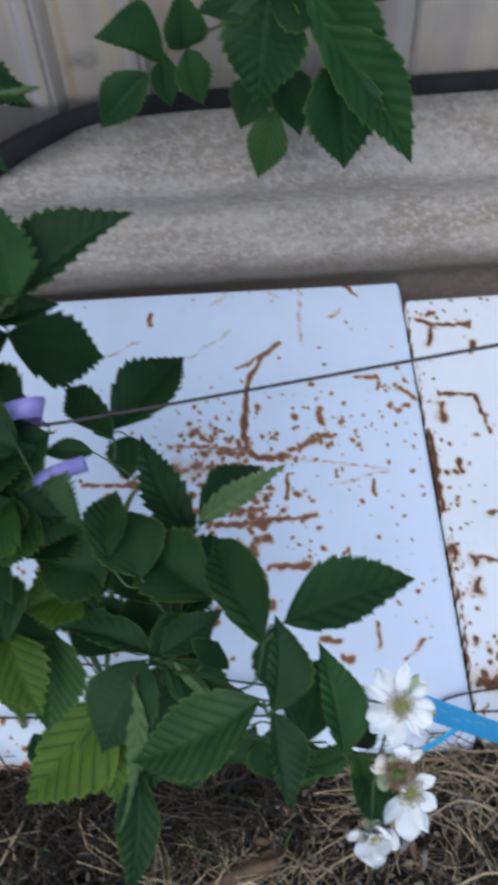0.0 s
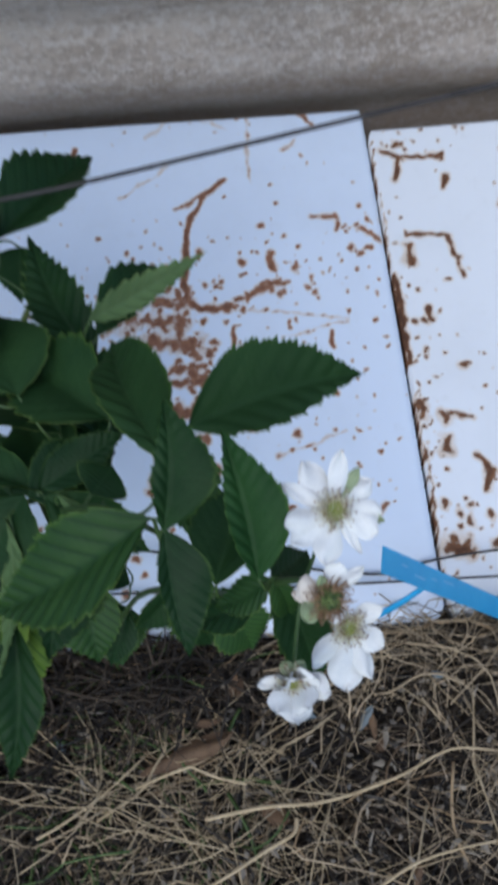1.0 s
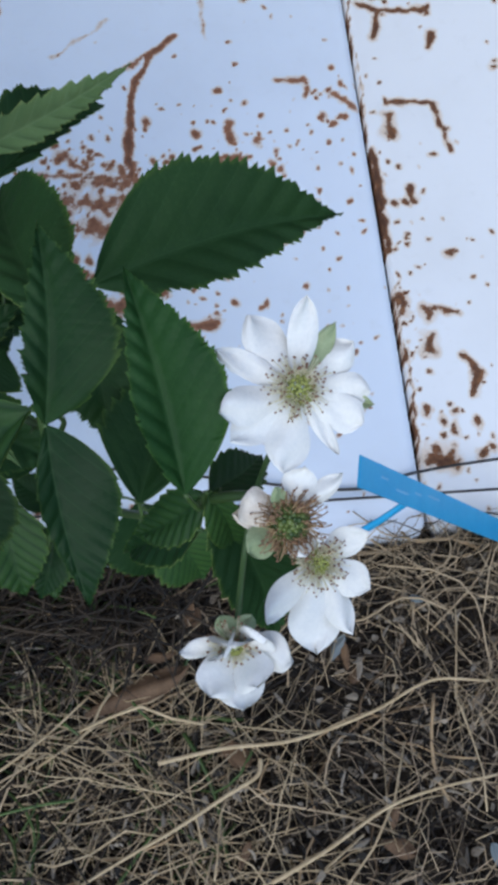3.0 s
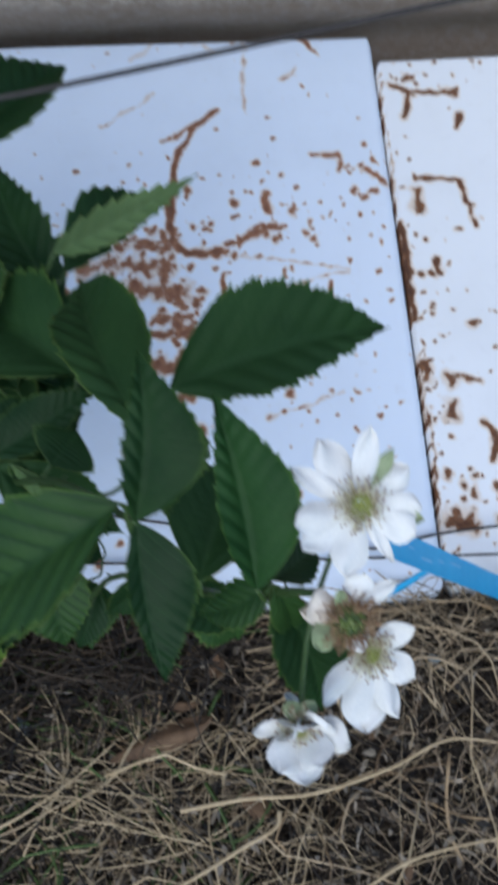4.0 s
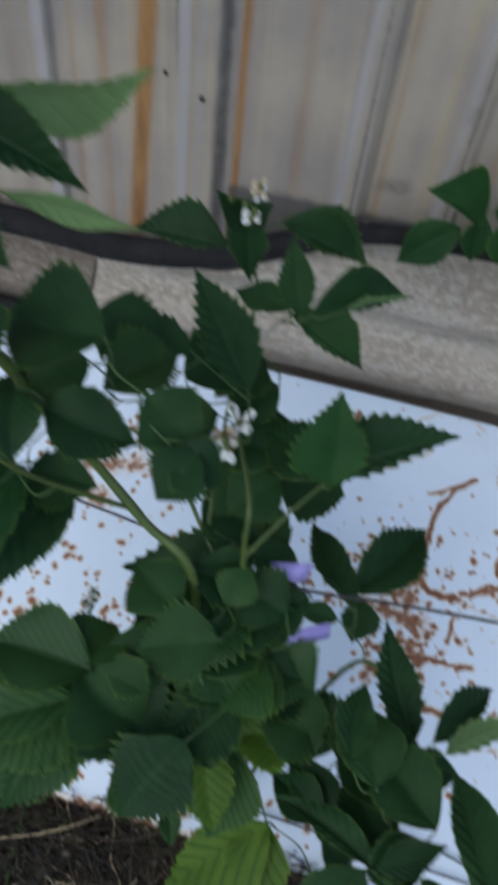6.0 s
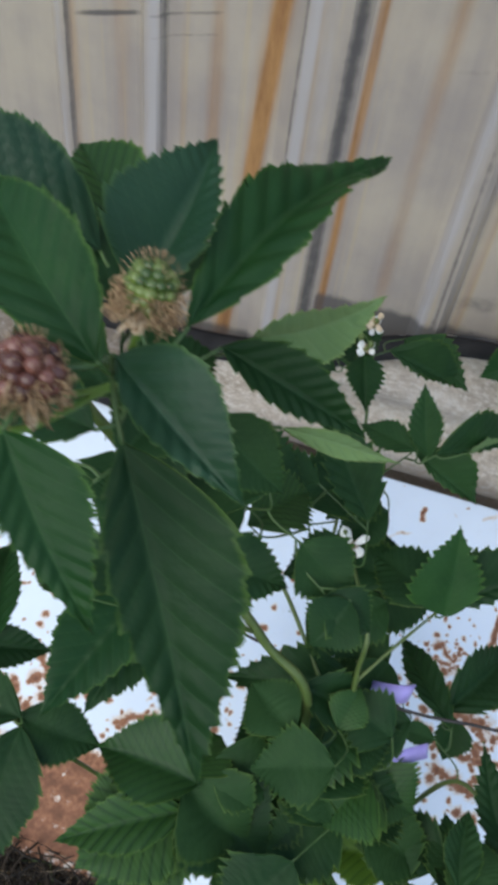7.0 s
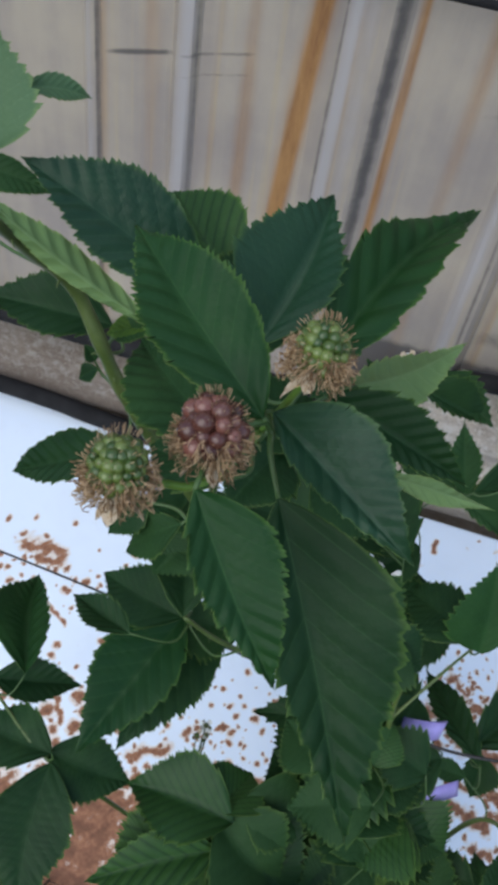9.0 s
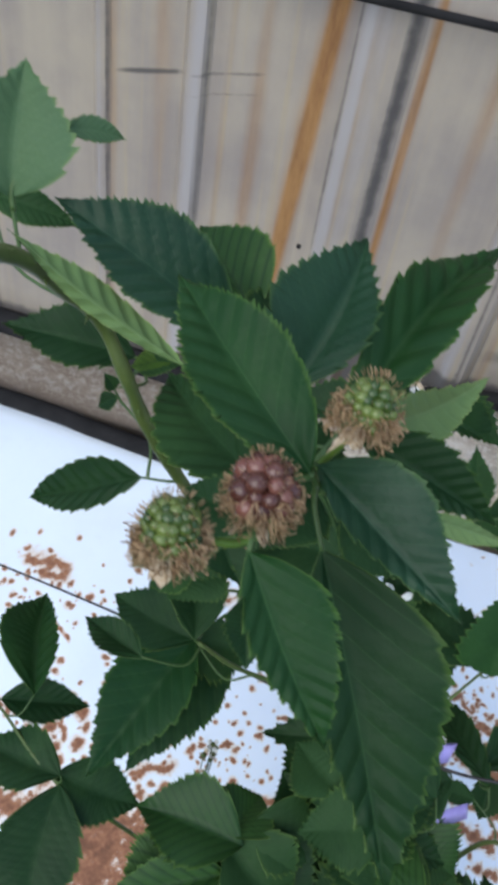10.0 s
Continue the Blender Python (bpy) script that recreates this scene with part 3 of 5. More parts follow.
def cable():
    v, f = tube_data(spline([(-3, 1.186, 0.93), (-0.8, 1.186, 0.905), (-0.12, 1.186, 0.897), (0.6, 1.186, 0.905), (3, 1.186, 0.94)], 12), 0.0045, 8)
    tagged(mesh_part("cable", v, f, RUBBER_AND_SHADE), "black cable sagging along the metal wall", "cable")


cable()


def crest(z):
    return 1.203 - 0.021 * math.cos(2 * math.pi * (z - 0.225) / 0.140)


def plinth(name, x0, x1, top, mat, label, y_off=0.0, taper=None):
    """A corrugated fibre-cement sheet standing on its edge, its waves running along the wall."""
    nx, nz = max(8, int((x1 - x0) / 0.012)), 64
    verts, faces = [], []
    for side in (0.0, 0.007):
        for i in range(nx + 1):
            x = x0 + (x1 - x0) * i / nx
            h = taper(x) if taper else top
            for j in range(nz + 1):
                z = -0.03 + (h + 0.03) * j / nz
                verts.append((x, crest(z) + y_off + side + 0.003 * fbm(x, z, 5), z))
    k, m = (nx + 1) * (nz + 1), nz + 1
    for i in range(nx):
        for j in range(nz):
            a = i * m + j
            faces += [(a, a + m, a + m + 1, a + 1), (k + a, k + a + 1, k + a + m + 1, k + a + m)]
        faces += [(i * m + nz, i * m + m + nz, k + i * m + m + nz, k + i * m + nz)]
    for i in (0, nx):
        for j in range(nz):
            a = i * m + j
            faces.append((a, a + 1, k + a + 1, k + a))
    ob = mesh_part(name, verts, faces, mat)
    # Grows towards the foot, for dirt and the painted shade of the trough.
    dirt = [min(1.0, max(0.0, (0.262 - v[2]) / 0.045)) for v in verts]
    ob.data.attributes.new("dirt", "FLOAT", "POINT").data.foreach_set("value", np.array(dirt, np.float32))
    return tagged(ob, label, "plinth sheet", "plinth sheets")


def shoulder(x):
    u = min(1.0, max(0.0, (0.10 - x) / 0.24))
    return 0.462 - 0.115 * u * u * (3 - 2 * u) - 0.03 * max(0.0, -0.14 - x) / 0.16


plinth("plinth_sheet", -0.303, 1.6, 0.462, SLATE, "grey-brown corrugated fibre-cement sheet edging the shed", taper=shoulder)
plinth("plinth_sheet", -1.4, -0.309, 0.335, SLATE_BROWN, "brown corrugated fibre-cement sheet edging the shed", y_off=0.008)


# An added black tube that stands in for the shade inside a gap.
def gap_shade(points, w, name="shade_strip", label="black strip standing in for the shaded gap at the foot of the wall"):
    line = spline(points, 10)
    v, f = tube_data(line, w, 8)
    return tagged(mesh_part(name, v, f, RUBBER_AND_SHADE), label, "strip")


gap_shade([(1.6, 1.199, 0.471), (0.5, 1.199, 0.471), (0.15, 1.199, 0.468), (0.03, 1.198, 0.440), (-0.10, 1.197, 0.380), (-0.25, 1.198, 0.347), (-0.45, 1.199, 0.352), (-1.4, 1.199, 0.36)], lambda u: 0.012 + 0.007 * min(1.0, max(0.0, (u - 0.30) / 0.25)))
gap_shade([(-0.33, 1.172, 0.196), (-0.45, 1.170, 0.208), (-0.62, 1.168, 0.222), (-1.4, 1.168, 0.235)], 0.014, label="black strip standing in for the shade between sheet metal and plinth")


# ---- plants ----
def leaf_shape(s, peak):
    """Half-width of a toothless leaflet, 0..1, at s along it: rounded at the stalk, drawn out to the tip."""
    if s < peak:
        return (1 - (1 - s / peak) ** 2.1) ** 0.82
    u = (s - peak) / (1 - peak)
    return 0.95 * (1 - u ** 1.6) ** 1.38 + 0.05 * (1 - u ** 3)


LEAVES = []


def leaf(plant, base, tip, normal, width, kind=0, lop=0.0, peak=None):
    """One serrate leaflet quilted between its side veins: a green upper and a pale lower skin."""
    seed = int(1e4 * (abs(base[0]) * 3.1 + base[1] * 7.3 + base[2] * 5.9 + abs(tip[0]) * 2.3)) % 99991
    rng = random.Random(seed)
    b, t, nrm = Vector(base), Vector(tip), Vector(normal)
    axis = t - b
    length = axis.length
    nv = 7 if kind == 1 else rng.choice((8, 9, 9, 10))
    ns, na = nv * 12, 7
    droop, fold = rng.uniform(0.15, 0.70), rng.uniform(0.20, 0.62)
    peak = peak or rng.uniform(0.36, 0.44)
    coarse, fine = rng.uniform(0.12, 0.26) if plant == leafy else rng.uniform(0.06, 0.15), rng.uniform(0.019, 0.033)
    arch, wave, wphase, side = rng.uniform(0.05, 0.30), rng.uniform(0.01, 0.035), rng.uniform(0, 6), rng.uniform(-0.05, 0.05)
    quilt = rng.uniform(0.013, 0.024)
    shift = {1: rng.random(), -1: rng.random()}
    pts, uvs = [], []
    cx = cz = 0.0
    for i in range(ns + 1):
        s = i / ns
        ang = droop * (0.5 - s)
        if i:
            cx += math.cos(ang) / ns
            cz += math.sin(ang) / ns
        shape = leaf_shape(min(max(s, 0.003), 0.999), peak)
        tail = min(1, 7 * s) * min(1, 0.12 + 5 * (1 - s))
        for j in range(-na, na + 1):
            v = j / na
            hand = 1 if v > 0 else -1
            half = 0.5 * width / length * (1 + lop * hand) * shape
            y, x = v * half, cx
            if abs(j) == na:
                big = ((s - 0.85 * half) * nv + 0.35 + 0.2 * shift[hand]) % 1.0
                rise = (-0.45, 0.25, 1.0)[(i + int(3 * shift[hand])) % 3] * rng.uniform(0.35, 1.45)
                y += hand * tail * width / length * (coarse * 0.5 * (big - 0.6) + fine * rise * (0.45 + 0.55 * shape))
                x += tail * 0.010 * rise
            ph = (s - 1.25 * abs(y) * (1 - 0.55 * abs(y))) * nv
            swell = quilt * abs(math.sin(math.pi * ph)) ** 1.15 * min(1, abs(v) * 2.6) * min(1, 5 * (1 - s)) * (1 - 0.45 * abs(v) ** 3)
            z = cz + abs(y) * math.tan(fold) - arch * y * y / max(width / length, 0.2) + swell + wave * math.sin(9 * s + wphase + (2 if v > 0 else 0)) * v * v
            pts.append((x + 0.06 * abs(y), y + side * math.sin(math.pi * s), z))
            uvs.append((ph, v * half * length * 45))
    # lay the chord on the line from base to tip
    tilt = math.atan2(cz, cx)
    size = length / math.hypot(cx, cz)
    ex = axis.normalized()
    ez = (nrm - ex * nrm.dot(ex)).normalized()
    ey = ez.cross(ex)
    if kind in (2, 7):
        ez, ey = -ez, -ey
    co, si = math.cos(tilt), math.sin(tilt)
    world_pts = []
    for x, y, z in pts:
        x, z = (x * co + z * si) * size, (-x * si + z * co) * size
        world_pts.append(b + ex * x + ey * (y * size) + ez * z)
    m, k = 2 * na + 1, len(world_pts)
    verts = world_pts + [p - ez * 0.0005 for p in world_pts]
    faces, slots = [], []
    for i in range(ns):
        for j in range(2 * na):
            a = i * m + j
            faces += [(a, a + m, a + m + 1, a + 1), (k + a, k + a + 1, k + a + m + 1, k + a + m)]
            slots += [0, 1]
    ob = mesh_part("leaf", verts, faces, ({1: YOUNG, 3: MID, 4: PALE, 5: FRESH, 6: GLOSSY}.get(kind, LEAF), DOWNY if kind == 7 else UNDER), plant)
    ob.data.polygons.foreach_set("material_index", slots)
    layer = ob.data.uv_layers.new(name="UVMap")
    loops = np.empty(len(ob.data.loops), np.int32)
    ob.data.loops.foreach_get("vertex_index", loops)
    layer.data.foreach_set("uv", np.array(uvs + uvs, np.float32)[loops].ravel())
    rims = [abs(j) / na for i in range(ns + 1) for j in range(-na, na + 1)]
    ob.data.attributes.new("rim", "FLOAT", "POINT").data.foreach_set("value", np.array(rims + rims, np.float32))
    LEAVES.append((plant, b, ex))
    return ob


flowering = thing("blackberry_plant", (0.175, 0.535, 0.0), "flowering blackberry cane with dark green leaves and white flowers", "bush", "blackberry plants")
leafy = thing("blackberry_plant", (0.10, 0.62, 0.0), "leafy blackberry bush tied with lilac ribbon to a wire", "bush", "blackberry plants")
fruiting = thing("blackberry_plant", (-0.02, 0.60, 0.0), "tall fruiting blackberry cane with three unripe berries", "bush", "blackberry plants")
climber = thing("bramble", (0.40, 1.192, 0.462), "dark green bramble leaves hanging before the shed wall", "bush", "blackberry plants")
F = E = flowering
D = C = H = L = M = leafy
P = Q = fruiting
W = climber
CANES = {}


def cane(plant, points, r0, r1, label="", name="cane", mat=None):
    line = spline(points, 8)
    CANES.setdefault(plant, []).extend(line)
    rng = random.Random(len(line) + int(r0 * 1e5))
    phase = rng.uniform(0, 6)
    v, f = tube_data(line, lambda u: (r0 + (r1 - r0) * u) * (1 + 0.07 * math.sin(phase + u * len(line) * 0.8)), 9)
    pieces = [(v, f)]
    for q in range(2, len(line) - 2, 3):
        d = Vector((rng.uniform(-1, 1), rng.uniform(-1, 1), rng.uniform(-0.6, 0.3))).normalized()
        r = r0 + (r1 - r0) * q / len(line)
        pieces.append(tube_data([line[q] + d * r * 0.8, line[q] + d * (r + 0.0016), line[q] + d * (r + 0.003) + Vector((0, 0, -0.0008))], lambda u: 0.0007 * (1 - u) + 0.0001, 4))
    v, f = joined(pieces)
    return mesh_part(name, v, f, mat or CANE, plant, label)


cane(flowering, [(0.175, 0.535, -0.03), (0.185, 0.525, 0.20), (0.200, 0.510, 0.38), (0.204, 0.506, 0.42)], 0.0026, 0.0018, mat=STEM)
cane(flowering, [(0.205, 0.505, 0.40), (0.245, 0.478, 0.448), (0.279, 0.447, 0.474)], 0.0017, 0.0012, mat=STEM)
cane(flowering, [(0.180, 0.530, 0.10), (0.245, 0.485, 0.32), (0.308, 0.430, 0.44), (0.326, 0.411, 0.495), (0.338, 0.404, 0.512)], 0.0020, 0.0013, mat=STEM)
cane(leafy, [(0.10, 0.62, -0.03), (0.085, 0.64, 0.25), (0.058, 0.668, 0.45), (0.050, 0.685, 0.52), (0.046, 0.705, 0.56), (0.016, 0.784, 0.546)], 0.0036, 0.0013)
cane(leafy, [(0.050, 0.680, 0.51), (0.078, 0.715, 0.54), (0.105, 0.75, 0.555)], 0.0015, 0.0011)
cane(leafy, [(0.095, 0.62, 0.10), (0.14, 0.66, 0.30), (0.17, 0.68, 0.38), (0.20, 0.66, 0.395), (0.222, 0.615, 0.40)], 0.003, 0.0015)
cane(leafy, [(0.01, 0.72, 0.46), (0.0, 0.82, 0.53), (0.0, 0.90, 0.59), (-0.02, 0.93, 0.62), (-0.028, 0.955, 0.645)], 0.0020, 0.0012)
cane(leafy, [(0.07, 0.655, 0.40), (0.01, 0.72, 0.46), (-0.06, 0.78, 0.50), (-0.14, 0.76, 0.52)], 0.0025, 0.0015)
cane(fruiting, [(-0.02, 0.60, -0.03), (0.02, 0.63, 0.30), (0.018, 0.655, 0.50), (-0.026, 0.668, 0.55), (-0.064, 0.676, 0.60), (-0.089, 0.668, 0.66), (-0.12, 0.655, 0.74), (-0.145, 0.63, 0.82), (-0.156, 0.615, 0.865), (-0.163, 0.609, 0.895), (-0.175, 0.610, 0.922), (-0.182, 0.595, 0.945), (-0.185, 0.566, 0.978), (-0.185, 0.53, 1.00)], 0.0042, 0.0030, "thick green thorny cane")
cane(fruiting, [(-0.12, 0.655, 0.74), (-0.10, 0.59, 0.86), (-0.082, 0.545, 0.93), (-0.076, 0.530, 0.955)], 0.0022, 0.0014)
cane(fruiting, [(-0.04, 0.668, 0.565), (-0.09, 0.64, 0.62), (-0.118, 0.625, 0.665)], 0.002, 0.0014)
cane(fruiting, [(0.0, 0.615, 0.18), (-0.06, 0.60, 0.35), (-0.066, 0.588, 0.415)], 0.0025, 0.0015)
cane(fruiting, [(-0.005, 0.61, 0.12), (-0.15, 0.59, 0.35), (-0.213, 0.582, 0.44), (-0.285, 0.620, 0.455)], 0.0025, 0.0014)
cane(climber, [(0.40, 1.192, 0.462), (0.402, 1.178, 0.50), (0.395, 1.15, 0.56), (0.37, 1.12, 0.61), (0.33, 1.13, 0.60), (0.22, 1.155, 0.56)], 0.003, 0.0014)

# leaflets
leaf(F, (0.2933, 0.4928, 0.4908), (0.3811, 0.5241, 0.4807), (0.24, -0.39, 0.89), 0.0416, 0, 0.23, 0.38)
leaf(F, (0.2805, 0.484, 0.4811), (0.2476, 0.5856, 0.4505), (-0.21, 0.22, 0.95), 0.0366, 0, -0.21, 0.45)
leaf(F, (0.2844, 0.4302, 0.5105), (0.2881, 0.4737, 0.5407), (0.11, -0.57, 0.81), 0.0245, 0, -0.47, 0.42)
leaf(F, (0.2844, 0.4302, 0.5105), (0.2905, 0.388, 0.4799), (0.17, -0.56, 0.81), 0.0215, 0, 0.55, 0.40)
leaf(F, (0.3204, 0.4067, 0.5097), (0.3101, 0.4567, 0.5411), (0.08, -0.52, 0.85), 0.0226, 5, -0.36, 0.42)
leaf(F, (0.2774, 0.4418, 0.4998), (0.1947, 0.4297, 0.4398), (-0.52, -0.33, 0.79), 0.0445, 3, 0.03, 0.42)
leaf(F, (0.327, 0.414, 0.49), (0.343, 0.387, 0.43), (0.26, -0.85, 0.45), 0.024, 0)
leaf(F, (0.326, 0.415, 0.49), (0.3, 0.416, 0.46), (-0.7, -0.4, 0.59), 0.016, 3)
leaf(F, (0.219, 0.517, 0.22), (0.199, 0.486, 0.18), (-0.11, -0.76, 0.64), 0.028, 0)
leaf(F, (0.1887, 0.5331, 0.2528), (0.1949, 0.4829, 0.1998), (0.16, -0.71, 0.69), 0.0500, 3, -0.04, 0.45)
leaf(F, (0.32, 0.439, 0.4), (0.282, 0.451, 0.35), (-0.8, -0.19, 0.57), 0.025, 0)
leaf(F, (0.326, 0.411, 0.5), (0.332, 0.405, 0.47), (0.34, -0.91, 0.25), 0.012, 3)
leaf(F, (0.326, 0.42, 0.48), (0.344, 0.441, 0.46), (0.58, 0.24, 0.78), 0.017, 0)
leaf(E, (0.2059, 0.506, 0.4199), (0.1207, 0.5414, 0.4045), (-0.08, 0.22, 0.97), 0.0242, 0, -0.20, 0.45)
leaf(E, (0.2049, 0.5081, 0.42), (0.2531, 0.536, 0.4311), (-0.03, -0.33, 0.94), 0.0263, 0, 0.14, 0.42)
leaf(E, (0.1963, 0.5049, 0.4207), (0.1631, 0.4555, 0.3819), (-0.12, -0.56, 0.82), 0.0521, 0, 0.03, 0.42)
leaf(E, (0.2078, 0.5028, 0.4206), (0.2606, 0.4845, 0.3794), (0.29, -0.68, 0.67), 0.0360, 0, 0.06, 0.42)
leaf(E, (0.2166, 0.5004, 0.4256), (0.2466, 0.4739, 0.4002), (0.31, -0.45, 0.84), 0.0095, 2, 0.04, 0.45)
leaf(E, (0.188, 0.4913, 0.4204), (0.1817, 0.3999, 0.3996), (-0.43, -0.17, 0.89), 0.0142, 2, 0.22, 0.40)
leaf(E, (0.192, 0.44, 0.4), (0.179, 0.375, 0.34), (-0.01, -0.68, 0.74), 0.029, 0)
leaf(E, (0.1312, 0.5628, 0.2054), (0.0408, 0.4857, 0.1523), (-0.14, -0.44, 0.89), 0.0817, 1, 0.25, 0.40)
leaf(E, (0.126, 0.565, 0.2), (0.131, 0.484, 0.14), (0.06, -0.59, 0.8), 0.067, 1)
leaf(E, (0.083, 0.6, 0.28), (0.073, 0.53, 0.22), (0.12, -0.66, 0.74), 0.064, 3)
leaf(E, (0.015, 0.581, 0.08), (0.032, 0.539, 0.06), (0.22, -0.34, 0.91), 0.026, 0)
leaf(D, (0.1506, 0.7349, 0.4018), (0.2128, 0.8325, 0.3935), (0.28, -0.09, 0.96), 0.0546, 0, 0.02, 0.42)
leaf(D, (0.1558, 0.7154, 0.4143), (0.0992, 0.8111, 0.387), (-0.31, 0.09, 0.95), 0.0335, 0, -0.03, 0.42)
leaf(D, (0.1624, 0.737, 0.3907), (0.161, 0.7005, 0.3696), (0.13, -0.50, 0.86), 0.0385, 0, 0.02, 0.42)
leaf(D, (0.2258, 0.6142, 0.399), (0.1827, 0.7061, 0.4271), (-0.02, -0.30, 0.95), 0.0368, 0, -0.02, 0.42)
leaf(D, (0.2346, 0.6072, 0.4312), (0.2842, 0.6747, 0.4136), (0.35, -0.01, 0.94), 0.0304, 0, 0.41, 0.42)
leaf(E, (0.244, 0.544, 0.43), (0.183, 0.601, 0.42), (-0.26, -0.11, 0.96), 0.056, 0)
leaf(E, (0.199, 0.504, 0.42), (0.244, 0.536, 0.41), (0.37, -0.23, 0.9), 0.042, 0)
leaf(E, (0.193, 0.559, 0.44), (0.169, 0.622, 0.44), (0.02, 0.01, 1.0), 0.054, 0)
leaf(F, (0.288, 0.502, 0.47), (0.29, 0.464, 0.43), (0.11, -0.72, 0.69), 0.034, 0)
leaf(F, (0.206, 0.53, 0.2), (0.206, 0.488, 0.17), (0.15, -0.57, 0.8), 0.042, 3)
leaf(F, (0.281, 0.499, 0.3), (0.284, 0.472, 0.25), (0.15, -0.87, 0.48), 0.050, 0)
leaf(F, (0.297, 0.48, 0.3), (0.312, 0.464, 0.26), (0.42, -0.78, 0.47), 0.040, 3)
leaf(F, (0.238, 0.491, 0.44), (0.249, 0.507, 0.44), (0.31, -0.22, 0.92), 0.030, 0)
leaf(D, (0.1981, 0.5722, 0.3887), (0.2458, 0.5799, 0.3816), (0.20, -0.38, 0.91), 0.0226, 0, 0.07, 0.42)
leaf(D, (0.195, 0.563, 0.38), (0.244, 0.588, 0.36), (0.44, -0.14, 0.89), 0.032, 0)
leaf(D, (0.2191, 0.5949, 0.4105), (0.2657, 0.5989, 0.3961), (0.30, -0.05, 0.95), 0.0336, 0, -0.05, 0.42)
leaf(C, (0.1053, 0.7396, 0.556), (0.0949, 0.7834, 0.6206), (0.21, -0.79, 0.57), 0.0626, 5, 0.29, 0.35)
leaf(C, (0.105, 0.7545, 0.5459), (0.1969, 0.7973, 0.5855), (-0.04, -0.63, 0.78), 0.0466, 0, 0.54, 0.36)
leaf(C, (0.0428, 0.8432, 0.4282), (0.1268, 0.865, 0.37), (0.58, -0.47, 0.66), 0.0752, 0, -0.21, 0.45)
leaf(C, (0.06, 0.808, 0.46), (-0.009, 0.791, 0.43), (-0.17, -0.63, 0.76), 0.047, 0)
leaf(C, (0.1, 0.752, 0.55), (0.037, 0.8, 0.53), (-0.43, -0.2, 0.88), 0.055, 0)
leaf(H, (0.0425, 0.8198, 0.6508), (0.1075, 0.8165, 0.6126), (0.38, -0.61, 0.70), 0.0317, 0, 0.55, 0.45)
leaf(H, (0.0525, 0.8083, 0.6618), (0.0339, 0.8389, 0.7088), (0.18, -0.79, 0.59), 0.0273, 0, 0.09, 0.42)
leaf(H, (0.0601, 0.8131, 0.6621), (0.1273, 0.8671, 0.6514), (0.57, -0.60, 0.56), 0.0351, 0, 0.70, 0.42)
leaf(H, (0.0433, 0.8057, 0.6671), (-0.0058, 0.8341, 0.6496), (-0.46, -0.28, 0.84), 0.0263, 0, 0.03, 0.42)
leaf(H, (-0.0411, 0.9484, 0.5932), (-0.1341, 0.9558, 0.5859), (-0.11, -0.57, 0.82), 0.0411, 0, -0.63, 0.45)
leaf(H, (0.0037, 0.9761, 0.6137), (0.0882, 0.9919, 0.5774), (0.42, -0.54, 0.73), 0.0363, 0, 0.52, 0.45)
leaf(H, (-0.0188, 0.9608, 0.6029), (-0.0533, 0.9439, 0.6574), (0.54, -0.84, 0.09), 0.0312, 0, -0.16, 0.42)
leaf(H, (-0.045, 0.962, 0.6), (-0.007, 0.981, 0.63), (-0.08, -0.8, 0.6), 0.039, 0)
leaf(H, (0.0237, 0.7763, 0.6019), (-0.0392, 0.8351, 0.6605), (0.17, -0.60, 0.78), 0.0457, 0, -0.13, 0.42)
leaf(L, (-0.048, 0.679, 0.73), (-0.124, 0.696, 0.71), (-0.32, -0.4, 0.86), 0.070, 0)
leaf(L, (-0.062, 0.698, 0.66), (-0.028, 0.757, 0.64), (0.48, 0.02, 0.88), 0.052, 3)
leaf(L, (-0.079, 0.649, 0.69), (-0.02, 0.652, 0.67), (0.31, -0.4, 0.86), 0.047, 0)
leaf(L, (-0.096, 0.649, 0.7), (-0.083, 0.609, 0.68), (0.21, -0.38, 0.9), 0.032, 0)
leaf(L, (0.018, 0.7, 0.66), (-0.029, 0.679, 0.64), (-0.12, -0.53, 0.84), 0.047, 0)
leaf(L, (0.02, 0.644, 0.69), (0.003, 0.616, 0.67), (-0.03, -0.57, 0.82), 0.041, 0)
leaf(L, (0.056, 0.714, 0.45), (-0.061, 0.69, 0.42), (-0.16, -0.38, 0.91), 0.059, 0)
leaf(L, (-0.002, 0.704, 0.4), (-0.019, 0.655, 0.38), (0.03, -0.39, 0.92), 0.049, 0)
leaf(L, (0.035, 0.794, 0.5), (0.07, 0.841, 0.49), (0.34, -0.05, 0.94), 0.066, 0)
leaf(M, (0.008, 0.667, 0.5), (0.071, 0.677, 0.47), (0.45, -0.34, 0.83), 0.049, 0)
leaf(M, (0.039, 0.634, 0.43), (0.126, 0.637, 0.41), (0.22, -0.3, 0.93), 0.060, 0)
leaf(M, (0.094, 0.618, 0.38), (0.167, 0.607, 0.36), (0.21, -0.3, 0.93), 0.063, 0)
leaf(M, (0.051, 0.613, 0.5), (-0.013, 0.596, 0.48), (-0.17, -0.42, 0.89), 0.061, 0)
leaf(M, (0.073, 0.615, 0.4), (0.014, 0.557, 0.38), (0.03, -0.35, 0.94), 0.071, 0)
leaf(M, (0.105, 0.633, 0.3), (0.125, 0.59, 0.27), (0.17, -0.51, 0.84), 0.049, 1)
leaf(M, (0.187, 0.583, 0.37), (0.17, 0.655, 0.37), (-0.07, -0.02, 1.0), 0.050, 0)
